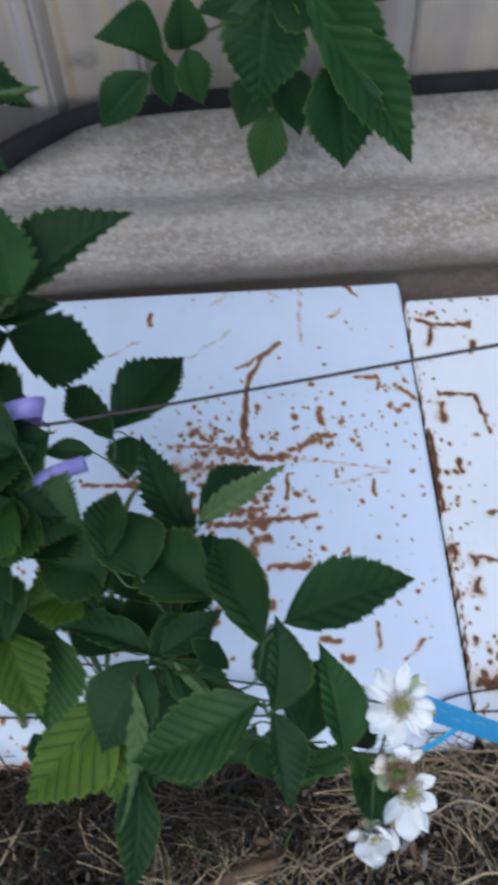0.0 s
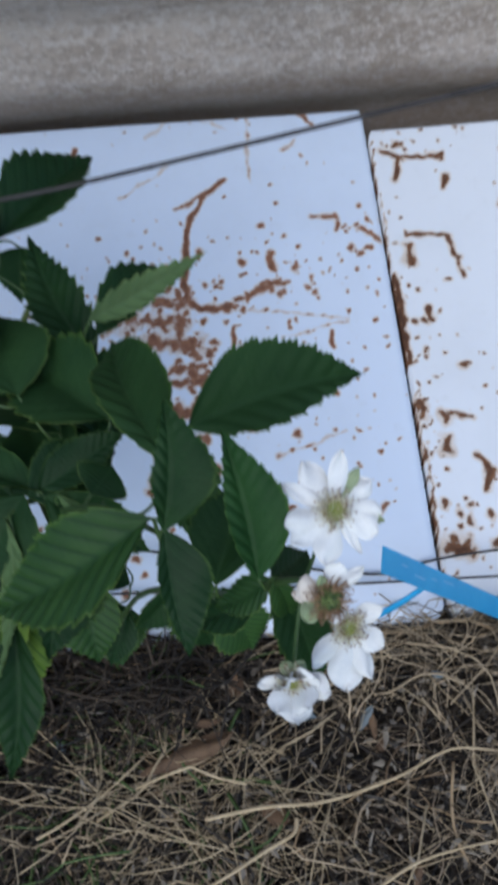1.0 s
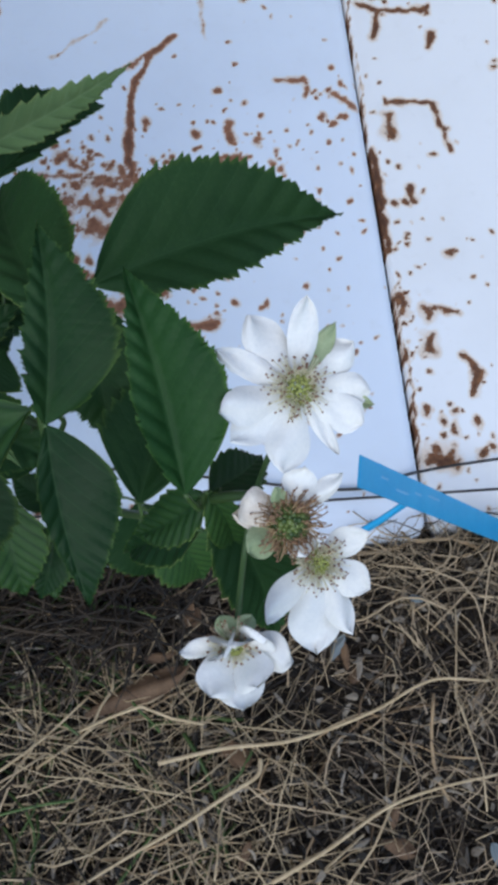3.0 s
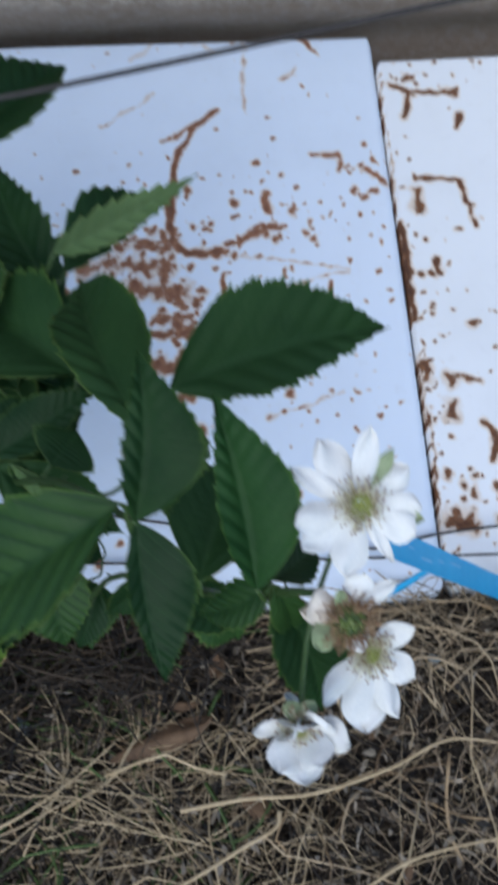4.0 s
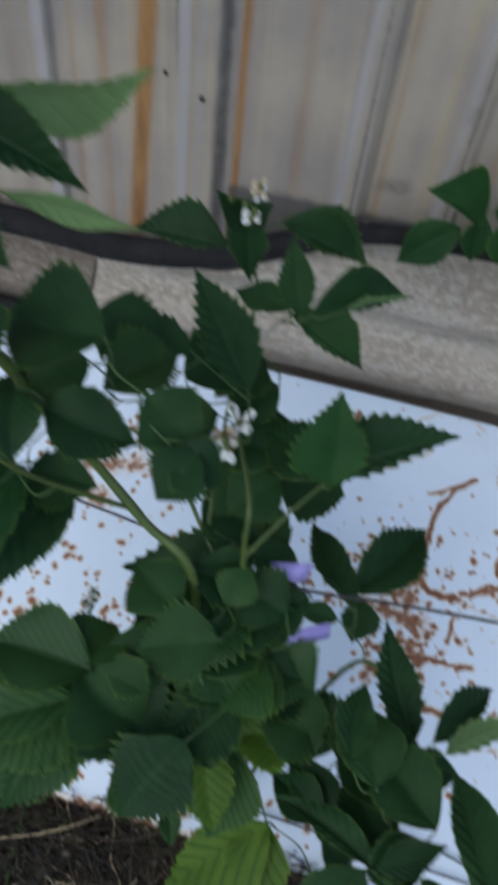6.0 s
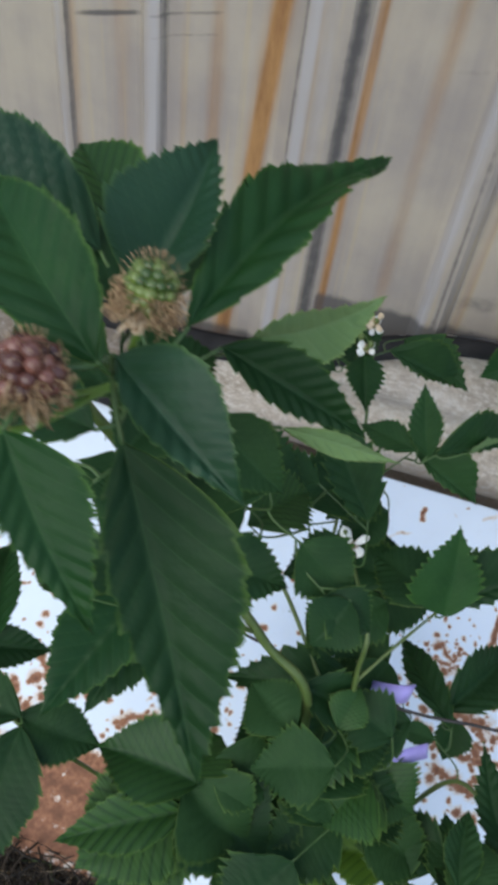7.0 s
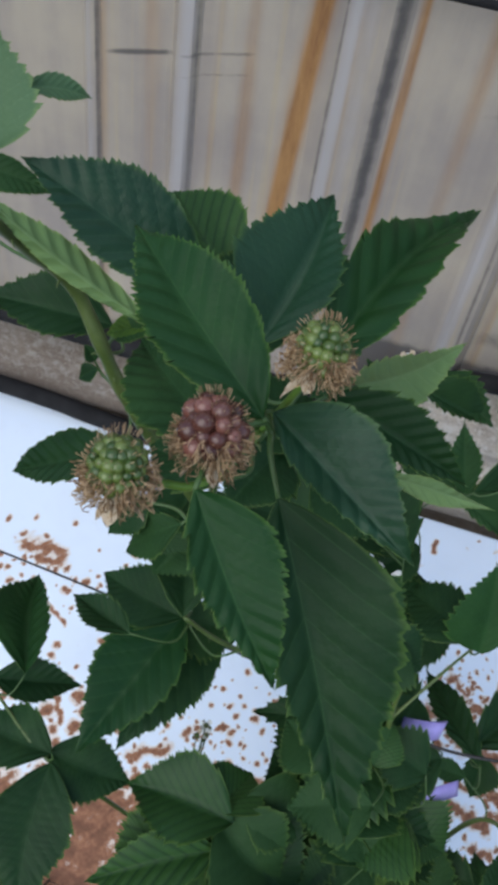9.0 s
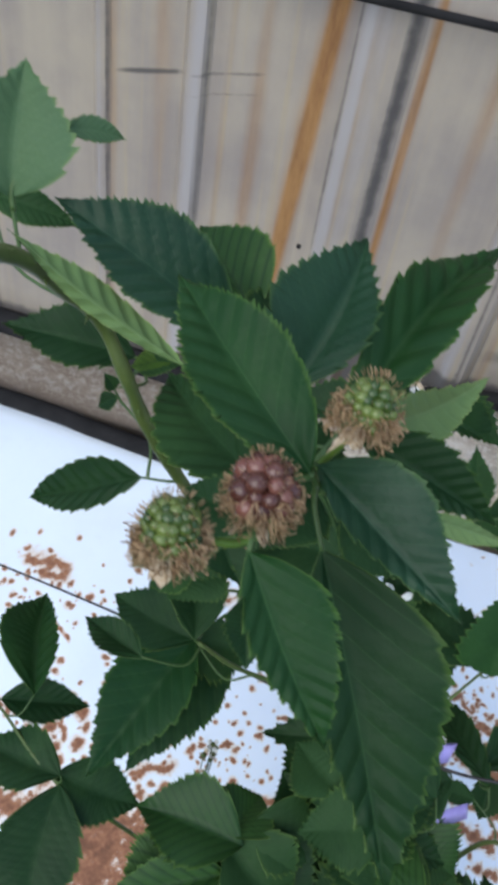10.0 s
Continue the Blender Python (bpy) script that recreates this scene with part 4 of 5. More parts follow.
leaf(M, (0.042, 0.558, 0.42), (0.006, 0.495, 0.39), (0.02, -0.44, 0.9), 0.078, 0)
leaf(M, (0.046, 0.593, 0.3), (0.079, 0.53, 0.26), (0.22, -0.44, 0.87), 0.052, 1)
leaf(M, (0.106, 0.701, 0.44), (0.073, 0.691, 0.44), (0.11, -0.36, 0.93), 0.020, 0)
leaf(M, (0.1411, 0.695, 0.4211), (0.0975, 0.6898, 0.429), (0.21, -0.32, 0.92), 0.0208, 0, -0.04, 0.42)
leaf(M, (0.048, 0.647, 0.49), (0.058, 0.683, 0.5), (0.15, -0.3, 0.94), 0.035, 3)
leaf(P, (-0.0722, 0.5066, 0.9845), (-0.124, 0.5496, 1.001), (-0.05, -0.41, 0.91), 0.0274, 5, -0.03, 0.45)
leaf(P, (-0.082, 0.521, 0.94), (-0.112, 0.533, 0.93), (-0.41, -0.31, 0.86), 0.022, 0)
leaf(P, (-0.1182, 0.6058, 0.9383), (-0.1866, 0.5987, 0.9817), (0.48, -0.57, 0.67), 0.0358, 6, -0.23, 0.52)
leaf(P, (-0.2483, 0.6538, 0.9382), (-0.2097, 0.663, 0.9279), (0.34, -0.56, 0.76), 0.0168, 0, -0.16, 0.45)
leaf(P, (-0.115, 0.6266, 0.9341), (-0.1527, 0.6638, 0.945), (-0.08, -0.35, 0.93), 0.0340, 3, -0.15, 0.42)
leaf(P, (-0.088, 0.5718, 0.9519), (-0.0787, 0.6195, 0.9855), (0.09, -0.58, 0.81), 0.0352, 6, 0.27, 0.40)
leaf(P, (-0.0673, 0.5621, 0.9526), (-0.0248, 0.6864, 0.9554), (0.23, -0.10, 0.97), 0.0278, 5, 0.05, 0.36)
leaf(P, (-0.0542, 0.6036, 0.9187), (-0.0106, 0.6723, 0.901), (0.44, -0.05, 0.90), 0.0246, 7, 0.04, 0.55)
leaf(P, (-0.0621, 0.5862, 0.9253), (-0.0022, 0.5814, 0.9046), (0.23, -0.56, 0.80), 0.0219, 0, 0.14, 0.42)
leaf(P, (-0.0343, 0.5797, 0.8994), (0.0131, 0.589, 0.8876), (0.30, -0.45, 0.84), 0.0094, 7, 0.10, 0.50)
leaf(P, (-0.0714, 0.5151, 0.9793), (-0.0269, 0.4897, 0.9673), (-0.03, -0.47, 0.88), 0.0217, 6, 0.39, 0.42)
leaf(P, (-0.0795, 0.4752, 0.9892), (-0.0503, 0.4523, 0.9571), (0.31, -0.62, 0.72), 0.0202, 5, 0.32, 0.35)
leaf(P, (-0.0638, 0.501, 0.9631), (-0.0211, 0.446, 0.899), (0.20, -0.68, 0.71), 0.0355, 0, 0.37, 0.34)
leaf(P, (-0.1597, 0.6206, 0.8192), (-0.2348, 0.6308, 0.7555), (-0.59, -0.53, 0.61), 0.0297, 0, -0.12, 0.42)
leaf(P, (-0.0873, 0.5473, 0.9258), (-0.1439, 0.6054, 0.9091), (-0.46, -0.21, 0.86), 0.0339, 0, 0.14, 0.45)
leaf(P, (-0.102, 0.588, 0.92), (-0.103, 0.66, 0.93), (0.11, -0.14, 0.98), 0.047, 0)
leaf(P, (-0.072, 0.567, 0.91), (-0.085, 0.54, 0.9), (0.1, -0.39, 0.92), 0.032, 0)
leaf(P, (-0.087, 0.564, 0.91), (-0.067, 0.598, 0.91), (0.29, -0.17, 0.94), 0.036, 0)
leaf(P, (-0.059, 0.575, 0.9), (-0.026, 0.564, 0.88), (0.27, -0.59, 0.76), 0.029, 0)
leaf(P, (-0.174, 0.645, 0.8766), (-0.2378, 0.6334, 0.8836), (0.19, -0.54, 0.82), 0.0305, 0, -0.06, 0.45)
leaf(P, (-0.165, 0.625, 0.89), (-0.142, 0.625, 0.9), (-0.32, -0.61, 0.73), 0.013, 3)
leaf(P, (-0.1328, 0.5876, 0.933), (-0.1904, 0.5725, 0.9826), (0.63, -0.52, 0.58), 0.0127, 7, 0.40, 0.50)
leaf(P, (-0.126, 0.57, 0.85), (-0.141, 0.561, 0.83), (-0.26, -0.79, 0.55), 0.020, 0)
leaf(P, (-0.108, 0.5641, 0.85), (-0.1323, 0.5622, 0.8186), (-0.60, -0.63, 0.50), 0.0201, 0, 0.11, 0.42)
leaf(P, (-0.147, 0.629, 0.9), (-0.168, 0.623, 0.89), (-0.15, -0.68, 0.72), 0.013, 1)
leaf(P, (-0.19, 0.66, 0.83), (-0.201, 0.658, 0.82), (-0.35, -0.76, 0.54), 0.011, 0)
leaf(P, (-0.194, 0.665, 0.83), (-0.2, 0.665, 0.84), (0.67, -0.63, 0.4), 0.009, 0)
leaf(Q, (-0.1374, 0.6961, 0.5388), (-0.1814, 0.5724, 0.5024), (0.10, -0.31, 0.94), 0.0673, 5, -0.11, 0.42)
leaf(Q, (-0.1327, 0.6771, 0.5703), (-0.2096, 0.696, 0.5664), (-0.15, -0.43, 0.89), 0.0509, 0, 0.00, 0.45)
leaf(Q, (-0.1312, 0.671, 0.5827), (-0.16, 0.7443, 0.5933), (0.21, -0.06, 0.98), 0.0505, 0, 0.13, 0.45)
leaf(Q, (-0.1141, 0.7264, 0.4975), (-0.1602, 0.601, 0.4572), (0.07, -0.33, 0.94), 0.0653, 0, 0.06, 0.42)
leaf(Q, (-0.1596, 0.6319, 0.6054), (-0.2146, 0.6528, 0.5972), (-0.18, -0.07, 0.98), 0.0276, 0, 0.12, 0.42)
leaf(Q, (-0.2581, 0.6349, 0.4665), (-0.3005, 0.7416, 0.4499), (0.14, 0.21, 0.97), 0.0538, 5, 0.33, 0.42)
leaf(Q, (-0.2099, 0.5845, 0.4499), (-0.2887, 0.5939, 0.436), (-0.19, -0.14, 0.97), 0.0539, 0, -0.07, 0.45)
leaf(Q, (-0.2874, 0.6265, 0.4541), (-0.2148, 0.6549, 0.4341), (0.33, -0.19, 0.92), 0.0386, 0, -0.08, 0.42)
leaf(Q, (-0.2164, 0.5886, 0.4405), (-0.1415, 0.595, 0.4159), (0.32, -0.19, 0.93), 0.0549, 0, -0.02, 0.45)
leaf(Q, (-0.2097, 0.5808, 0.4404), (-0.1928, 0.4784, 0.3945), (0.14, -0.39, 0.91), 0.0710, 0, -0.03, 0.45)
leaf(Q, (-0.0484, 0.5883, 0.429), (-0.1459, 0.5926, 0.4193), (-0.11, -0.23, 0.97), 0.0717, 3, -0.04, 0.45)
leaf(Q, (-0.064, 0.591, 0.43), (-0.045, 0.637, 0.42), (0.18, 0.14, 0.97), 0.055, 3)
leaf(Q, (-0.0543, 0.5681, 0.4161), (-0.1518, 0.515, 0.399), (-0.03, -0.26, 0.97), 0.0463, 3, 0.05, 0.42)
leaf(Q, (-0.062, 0.59, 0.42), (0.003, 0.566, 0.39), (0.28, -0.35, 0.89), 0.084, 0)
leaf(D, (0.173, 0.61, 0.37), (0.105, 0.636, 0.36), (-0.23, -0.23, 0.95), 0.061, 0)
leaf(D, (0.081, 0.61, 0.4), (0.122, 0.653, 0.38), (0.47, -0.04, 0.88), 0.057, 0)
leaf(D, (0.136, 0.61, 0.34), (0.067, 0.601, 0.32), (-0.22, -0.36, 0.91), 0.059, 1)
leaf(D, (0.068, 0.597, 0.42), (0.04, 0.638, 0.44), (0.18, -0.33, 0.93), 0.059, 0)
leaf(D, (0.095, 0.664, 0.47), (0.04, 0.679, 0.48), (0.06, -0.39, 0.92), 0.055, 0)
leaf(D, (0.056, 0.63, 0.3), (0.088, 0.591, 0.28), (0.18, -0.33, 0.93), 0.060, 0)
leaf(E, (0.215, 0.52, 0.4), (0.177, 0.587, 0.38), (-0.23, 0.16, 0.96), 0.049, 0)
leaf(E, (0.209, 0.508, 0.41), (0.243, 0.54, 0.41), (0.13, -0.14, 0.98), 0.035, 0)
leaf(E, (0.168, 0.541, 0.36), (0.117, 0.574, 0.34), (-0.37, -0.01, 0.93), 0.039, 0)
leaf(E, (0.054, 0.616, 0.26), (0.041, 0.547, 0.2), (0.1, -0.66, 0.74), 0.067, 1)
leaf(E, (0.1936, 0.5185, 0.3551), (0.1863, 0.4489, 0.311), (0.04, -0.54, 0.84), 0.0512, 0, 0.34, 0.42)
leaf(E, (0.3, 0.436, 0.44), (0.319, 0.493, 0.44), (-0.01, 0.0, 1.0), 0.037, 0)
leaf(M, (0.013, 0.628, 0.5), (-0.032, 0.658, 0.5), (-0.1, -0.15, 0.98), 0.055, 0)
leaf(M, (0.0544, 0.8041, 0.4801), (0.1118, 0.8177, 0.4825), (0.09, -0.54, 0.84), 0.0288, 0, 0.13, 0.40)
leaf(M, (0.082, 0.734, 0.46), (0.064, 0.691, 0.45), (0.15, -0.28, 0.95), 0.043, 0)
leaf(L, (-0.0228, 0.7728, 0.6346), (-0.0803, 0.7676, 0.6472), (0.23, -0.51, 0.83), 0.0336, 0, -0.18, 0.42)
leaf(L, (0.004, 0.643, 0.69), (0.038, 0.638, 0.67), (0.39, -0.47, 0.79), 0.039, 0)
leaf(L, (0.08, 0.728, 0.44), (0.023, 0.778, 0.45), (-0.08, -0.29, 0.95), 0.054, 0)
leaf(L, (-0.135, 0.668, 0.74), (-0.14, 0.628, 0.72), (0.27, -0.46, 0.85), 0.057, 0)
leaf(L, (-0.129, 0.67, 0.71), (-0.145, 0.633, 0.69), (0.21, -0.53, 0.82), 0.048, 0)
leaf(L, (0.017, 0.626, 0.4), (-0.005, 0.569, 0.37), (-0.03, -0.46, 0.89), 0.080, 0)
leaf(L, (0.06, 0.647, 0.42), (0.123, 0.628, 0.4), (0.19, -0.34, 0.92), 0.079, 0)
leaf(Q, (0.04, 0.606, 0.44), (0.068, 0.666, 0.44), (0.03, -0.01, 1.0), 0.068, 0)
leaf(Q, (0.011, 0.633, 0.4), (-0.033, 0.663, 0.42), (0.14, -0.4, 0.91), 0.062, 0)
leaf(Q, (0.039, 0.637, 0.46), (0.104, 0.68, 0.45), (0.22, -0.1, 0.97), 0.058, 0)
leaf(Q, (0.061, 0.601, 0.42), (0.067, 0.659, 0.43), (-0.09, -0.16, 0.98), 0.072, 0)
leaf(L, (0.023, 0.844, 0.57), (-0.01, 0.803, 0.55), (-0.02, -0.43, 0.9), 0.058, 0)
leaf(L, (0.042, 0.825, 0.56), (0.002, 0.795, 0.54), (-0.09, -0.46, 0.88), 0.045, 0)
leaf(L, (0.063, 0.777, 0.53), (0.001, 0.805, 0.51), (-0.41, -0.28, 0.87), 0.059, 0)
leaf(L, (0.062, 0.765, 0.51), (0.024, 0.729, 0.49), (-0.1, -0.4, 0.91), 0.059, 0)
leaf(L, (-0.015, 0.698, 0.66), (0.014, 0.677, 0.64), (0.16, -0.55, 0.82), 0.046, 3)
leaf(L, (0.111, 0.693, 0.45), (0.039, 0.657, 0.43), (-0.11, -0.3, 0.95), 0.066, 0)
leaf(L, (0.09, 0.649, 0.42), (0.06, 0.599, 0.39), (-0.19, -0.42, 0.89), 0.078, 3)
leaf(L, (0.09, 0.649, 0.42), (0.136, 0.632, 0.4), (0.23, -0.41, 0.88), 0.065, 3)
leaf(L, (0.02, 0.656, 0.42), (0.049, 0.616, 0.4), (0.06, -0.41, 0.91), 0.061, 0)
leaf(H, (-0.0184, 0.9275, 0.6408), (-0.0031, 0.8787, 0.6192), (0.05, -0.39, 0.92), 0.0340, 0, -0.09, 0.42)
leaf(H, (-0.0268, 0.861, 0.5621), (0.0233, 0.8306, 0.5316), (0.15, -0.56, 0.81), 0.0449, 0, -0.05, 0.42)
leaf(H, (0.016, 1.016, 0.6), (0.09, 0.98, 0.585), (-0.09, -0.53, 0.84), 0.050, 0)
leaf(Q, (-0.064, 0.592, 0.41), (0.024, 0.556, 0.38), (0.21, -0.27, 0.94), 0.104, 0)
leaf(Q, (-0.045, 0.61, 0.43), (0.017, 0.607, 0.41), (0.28, -0.26, 0.92), 0.067, 0)
leaf(Q, (-0.019, 0.549, 0.34), (0.022, 0.535, 0.31), (0.48, -0.34, 0.81), 0.065, 3)
leaf(L, (0.048, 0.679, 0.46), (0.014, 0.599, 0.43), (0.0, -0.35, 0.94), 0.080, 3)
leaf(L, (0.086, 0.637, 0.44), (0.056, 0.594, 0.41), (-0.16, -0.49, 0.86), 0.077, 3)
leaf(D, (0.237, 0.5904, 0.4625), (0.3048, 0.638, 0.4642), (0.15, -0.25, 0.96), 0.0207, 2, -0.22, 0.40)
leaf(Q, (-0.067, 0.585, 0.4), (-0.13, 0.505, 0.38), (0.06, -0.29, 0.96), 0.101, 3)
leaf(Q, (-0.065, 0.577, 0.38), (-0.096, 0.484, 0.34), (0.05, -0.41, 0.91), 0.088, 3)
leaf(L, (-0.064, 0.685, 0.7), (-0.105, 0.658, 0.68), (-0.02, -0.58, 0.82), 0.053, 0)
leaf(L, (-0.094, 0.762, 0.66), (-0.031, 0.761, 0.64), (0.26, -0.48, 0.84), 0.056, 0)
leaf(L, (-0.035, 0.799, 0.57), (0.011, 0.858, 0.57), (0.29, -0.23, 0.93), 0.064, 0)
leaf(L, (-0.02, 0.668, 0.7), (0.021, 0.654, 0.68), (0.25, -0.48, 0.84), 0.049, 0)
leaf(L, (-0.053, 0.678, 0.66), (-0.066, 0.649, 0.64), (0.07, -0.59, 0.81), 0.050, 0)
leaf(L, (-0.002, 0.763, 0.47), (0.061, 0.734, 0.45), (0.1, -0.4, 0.91), 0.068, 0)
leaf(L, (0.039, 0.779, 0.5), (0.012, 0.73, 0.48), (0.03, -0.39, 0.92), 0.056, 0)
leaf(L, (-0.128, 0.67, 0.74), (-0.101, 0.641, 0.72), (0.23, -0.4, 0.89), 0.043, 0)
leaf(Q, (-0.144, 0.7183, 0.4965), (-0.1447, 0.6599, 0.4789), (0.07, -0.29, 0.95), 0.0324, 0, -0.06, 0.42)
leaf(L, (-0.1456, 0.71, 0.5117), (-0.0859, 0.7159, 0.503), (0.17, -0.33, 0.93), 0.0574, 0, -0.21, 0.45)
leaf(L, (0.024, 0.681, 0.44), (0.094, 0.679, 0.42), (0.25, -0.33, 0.91), 0.069, 0)
leaf(L, (-0.009, 0.64, 0.41), (0.022, 0.695, 0.41), (0.17, -0.09, 0.98), 0.060, 0)
leaf(L, (0.082, 0.607, 0.41), (0.019, 0.649, 0.41), (-0.12, -0.18, 0.98), 0.079, 0)
leaf(Q, (0.064, 0.564, 0.34), (0.028, 0.628, 0.36), (0.05, -0.27, 0.96), 0.066, 3)
leaf(W, (0.3202, 1.111, 0.6323), (0.2998, 1.079, 0.5184), (-0.32, -0.90, 0.31), 0.0906, 5, 0.07, 0.45)
leaf(W, (0.3626, 1.084, 0.5983), (0.4663, 1.049, 0.4574), (0.25, -0.88, 0.40), 0.0711, 5, 0.03, 0.42)
leaf(W, (0.3816, 1.085, 0.5665), (0.3932, 1.059, 0.4501), (0.07, -0.97, 0.22), 0.0822, 5, -0.03, 0.42)
leaf(W, (0.3554, 1.1, 0.6239), (0.4384, 1.082, 0.5306), (0.15, -0.94, 0.31), 0.0678, 5, 0.00, 0.42)
leaf(W, (0.3199, 1.12, 0.4931), (0.2968, 1.11, 0.4146), (-0.22, -0.96, 0.19), 0.0476, 3, 0.06, 0.40)
leaf(W, (0.1993, 1.145, 0.5421), (0.1307, 1.129, 0.5809), (0.48, -0.65, 0.59), 0.0506, 5, -0.69, 0.45)
leaf(W, (0.1812, 1.147, 0.5314), (0.1192, 1.129, 0.4797), (-0.17, -0.85, 0.50), 0.0510, 5, -0.08, 0.45)
leaf(W, (0.2235, 1.151, 0.5526), (0.2255, 1.129, 0.6271), (0.12, -0.95, -0.28), 0.0453, 5, 0.00, 0.45)
leaf(W, (0.2268, 1.15, 0.5544), (0.2401, 1.14, 0.4939), (0.24, -0.95, 0.22), 0.0419, 5, 0.03, 0.42)
leaf(W, (0.2013, 1.151, 0.5496), (0.2024, 1.14, 0.4935), (0.09, -0.98, 0.19), 0.0335, 5, -0.04, 0.42)
leaf(W, (0.303, 1.12, 0.615), (0.243, 1.1, 0.608), (0.15, -0.69, 0.71), 0.048, 0)
leaf(W, (0.3308, 1.137, 0.538), (0.3491, 1.12, 0.4592), (0.21, -0.94, 0.25), 0.0517, 5, -0.05, 0.42)
leaf(W, (0.312, 1.14, 0.526), (0.28, 1.13, 0.467), (-0.31, -0.9, 0.32), 0.050, 0)
leaf(W, (0.364, 1.1, 0.603), (0.298, 1.08, 0.654), (0.54, -0.74, 0.41), 0.078, 0)
leaf(W, (0.4, 1.12, 0.603), (0.405, 1.1, 0.669), (-0.29, -0.92, -0.26), 0.079, 0)
leaf(P, (-0.1963, 0.5862, 0.9853), (-0.1974, 0.6063, 1.024), (0.40, -0.81, 0.43), 0.0359, 4, -0.08, 0.45)
leaf(P, (-0.1855, 0.6038, 1.004), (-0.1693, 0.6206, 0.9975), (0.66, -0.36, 0.66), 0.0091, 4, 0.09, 0.45)
leaf(H, (0.0828, 0.819, 0.6673), (0.1327, 0.868, 0.6529), (0.66, -0.52, 0.54), 0.0105, 2, -0.08, 0.45)
leaf(E, (0.1698, 0.5702, 0.4475), (0.1709, 0.6348, 0.4476), (0.02, -0.00, 1.00), 0.0326, 0, 0.06, 0.42)
leaf(D, (0.1425, 0.5858, 0.3624), (0.1133, 0.6577, 0.3704), (-0.24, -0.20, 0.95), 0.0589, 0, 0.08, 0.42)
leaf(E, (0.2105, 0.5509, 0.4119), (0.1626, 0.5998, 0.3876), (-0.27, 0.20, 0.94), 0.0430, 0, 0.05, 0.42)
leaf(D, (0.2253, 0.5681, 0.3862), (0.1981, 0.6316, 0.4083), (0.13, -0.27, 0.95), 0.0502, 0, 0.03, 0.42)
leaf(E, (0.1837, 0.5431, 0.3594), (0.1263, 0.5954, 0.3475), (-0.28, -0.09, 0.95), 0.0417, 0, 0.00, 0.42)
leaf(F, (0.2169, 0.5438, 0.2035), (0.1823, 0.5669, 0.2095), (-0.12, -0.42, 0.90), 0.0266, 0, -0.03, 0.42)
leaf(F, (0.2047, 0.5677, 0.2184), (0.1649, 0.5846, 0.2248), (-0.07, -0.50, 0.87), 0.0338, 0, -0.05, 0.42)
leaf(F, (0.2672, 0.4994, 0.3022), (0.2313, 0.4833, 0.2631), (0.03, -0.93, 0.35), 0.0251, 0, 0.00, 0.42)


def petioles():
    """Leaf stalks: each joins the nearest cane or a stalk that is already there."""
    for plant in CANES:
        nodes = [Vector(q) for q in CANES[plant]]
        left_over = [(b, ex) for p, b, ex in LEAVES if p == plant]
        best = [min(((q - b - Vector((0, 0, -0.012))).length, k) for k, q in enumerate(nodes)) for b, ex in left_over]
        while left_over:
            n = min(range(len(best)), key=lambda k: best[k][0])
            (b, ex), (_, k) = left_over.pop(n), best.pop(n)
            root = nodes[k]
            d = (root - b).length
            if d < 0.004:
                continue
            mid = (root + b) / 2 + Vector((0, 0, -0.14 * d)) - ex * min(0.012, 0.25 * d)
            line = spline([root, mid, b], 5)
            v, f = tube_data(line, lambda u: 0.0010 - 0.0003 * u, 5)
            mesh_part("petiole", v, f, PETIOLE, plant)
            first = len(nodes)
            nodes += line[2:-1]
            for c, (bb, _) in enumerate(left_over):
                for k in range(first, len(nodes)):
                    dist = (nodes[k] - bb - Vector((0, 0, -0.012))).length
                    if dist < best[c][0]:
                        best[c] = (dist, k)


petioles()


# ---- flowers and fruit ----
def petal_data(origin, out, up, length, width, cup, rng):
    side = up.cross(out).normalized()
    verts, faces, ns, na = [], [], 12, 4
    twist, notch, lean = rng.uniform(-0.25, 0.25), rng.uniform(0.0, 0.08), rng.uniform(-0.15, 0.2)
    tip = rng.uniform(2.6, 6.5)
    for i in range(ns + 1):
        s = i / ns
        half = 0.5 * width * (0.14 * (1 - s) + 1.45 * s ** 0.7 * (1 - s ** tip)) * (1 + 0.05 * math.sin(9 * s + twist * 30))
        for j in range(-na, na + 1):
            v = j / na
            x = 0.08 * length + length * s * (1 - notch * (1 - abs(v)) * s ** 6)
            z = length * (cup * s * s + lean * s) - 0.30 * half * v * v + 0.06 * length * math.sin(5 * s + 3 * v + twist * 9) * s + 0.018 * length * math.sin(11 * s + 8 * v * twist * 4 + 5 * v) * s + twist * v * half * s
            verts.append(origin + out * x + side * (v * half) + up * z)
    m = 2 * na + 1
    for i in range(ns):
        for j in range(2 * na):
            a = i * m + j
            faces.append((a, a + m, a + m + 1, a + 1))
    k = len(verts)
    verts += [p - up * 0.00035 for p in verts]
    faces += [tuple(k + q for q in reversed(f)) for f in faces]
    return verts, faces


def frame_of(up, seed):
    up = Vector(up).normalized()
    u = up.orthogonal().normalized()
    u = Matrix.Rotation(seed, 3, up) @ u
    return up, u, up.cross(u)


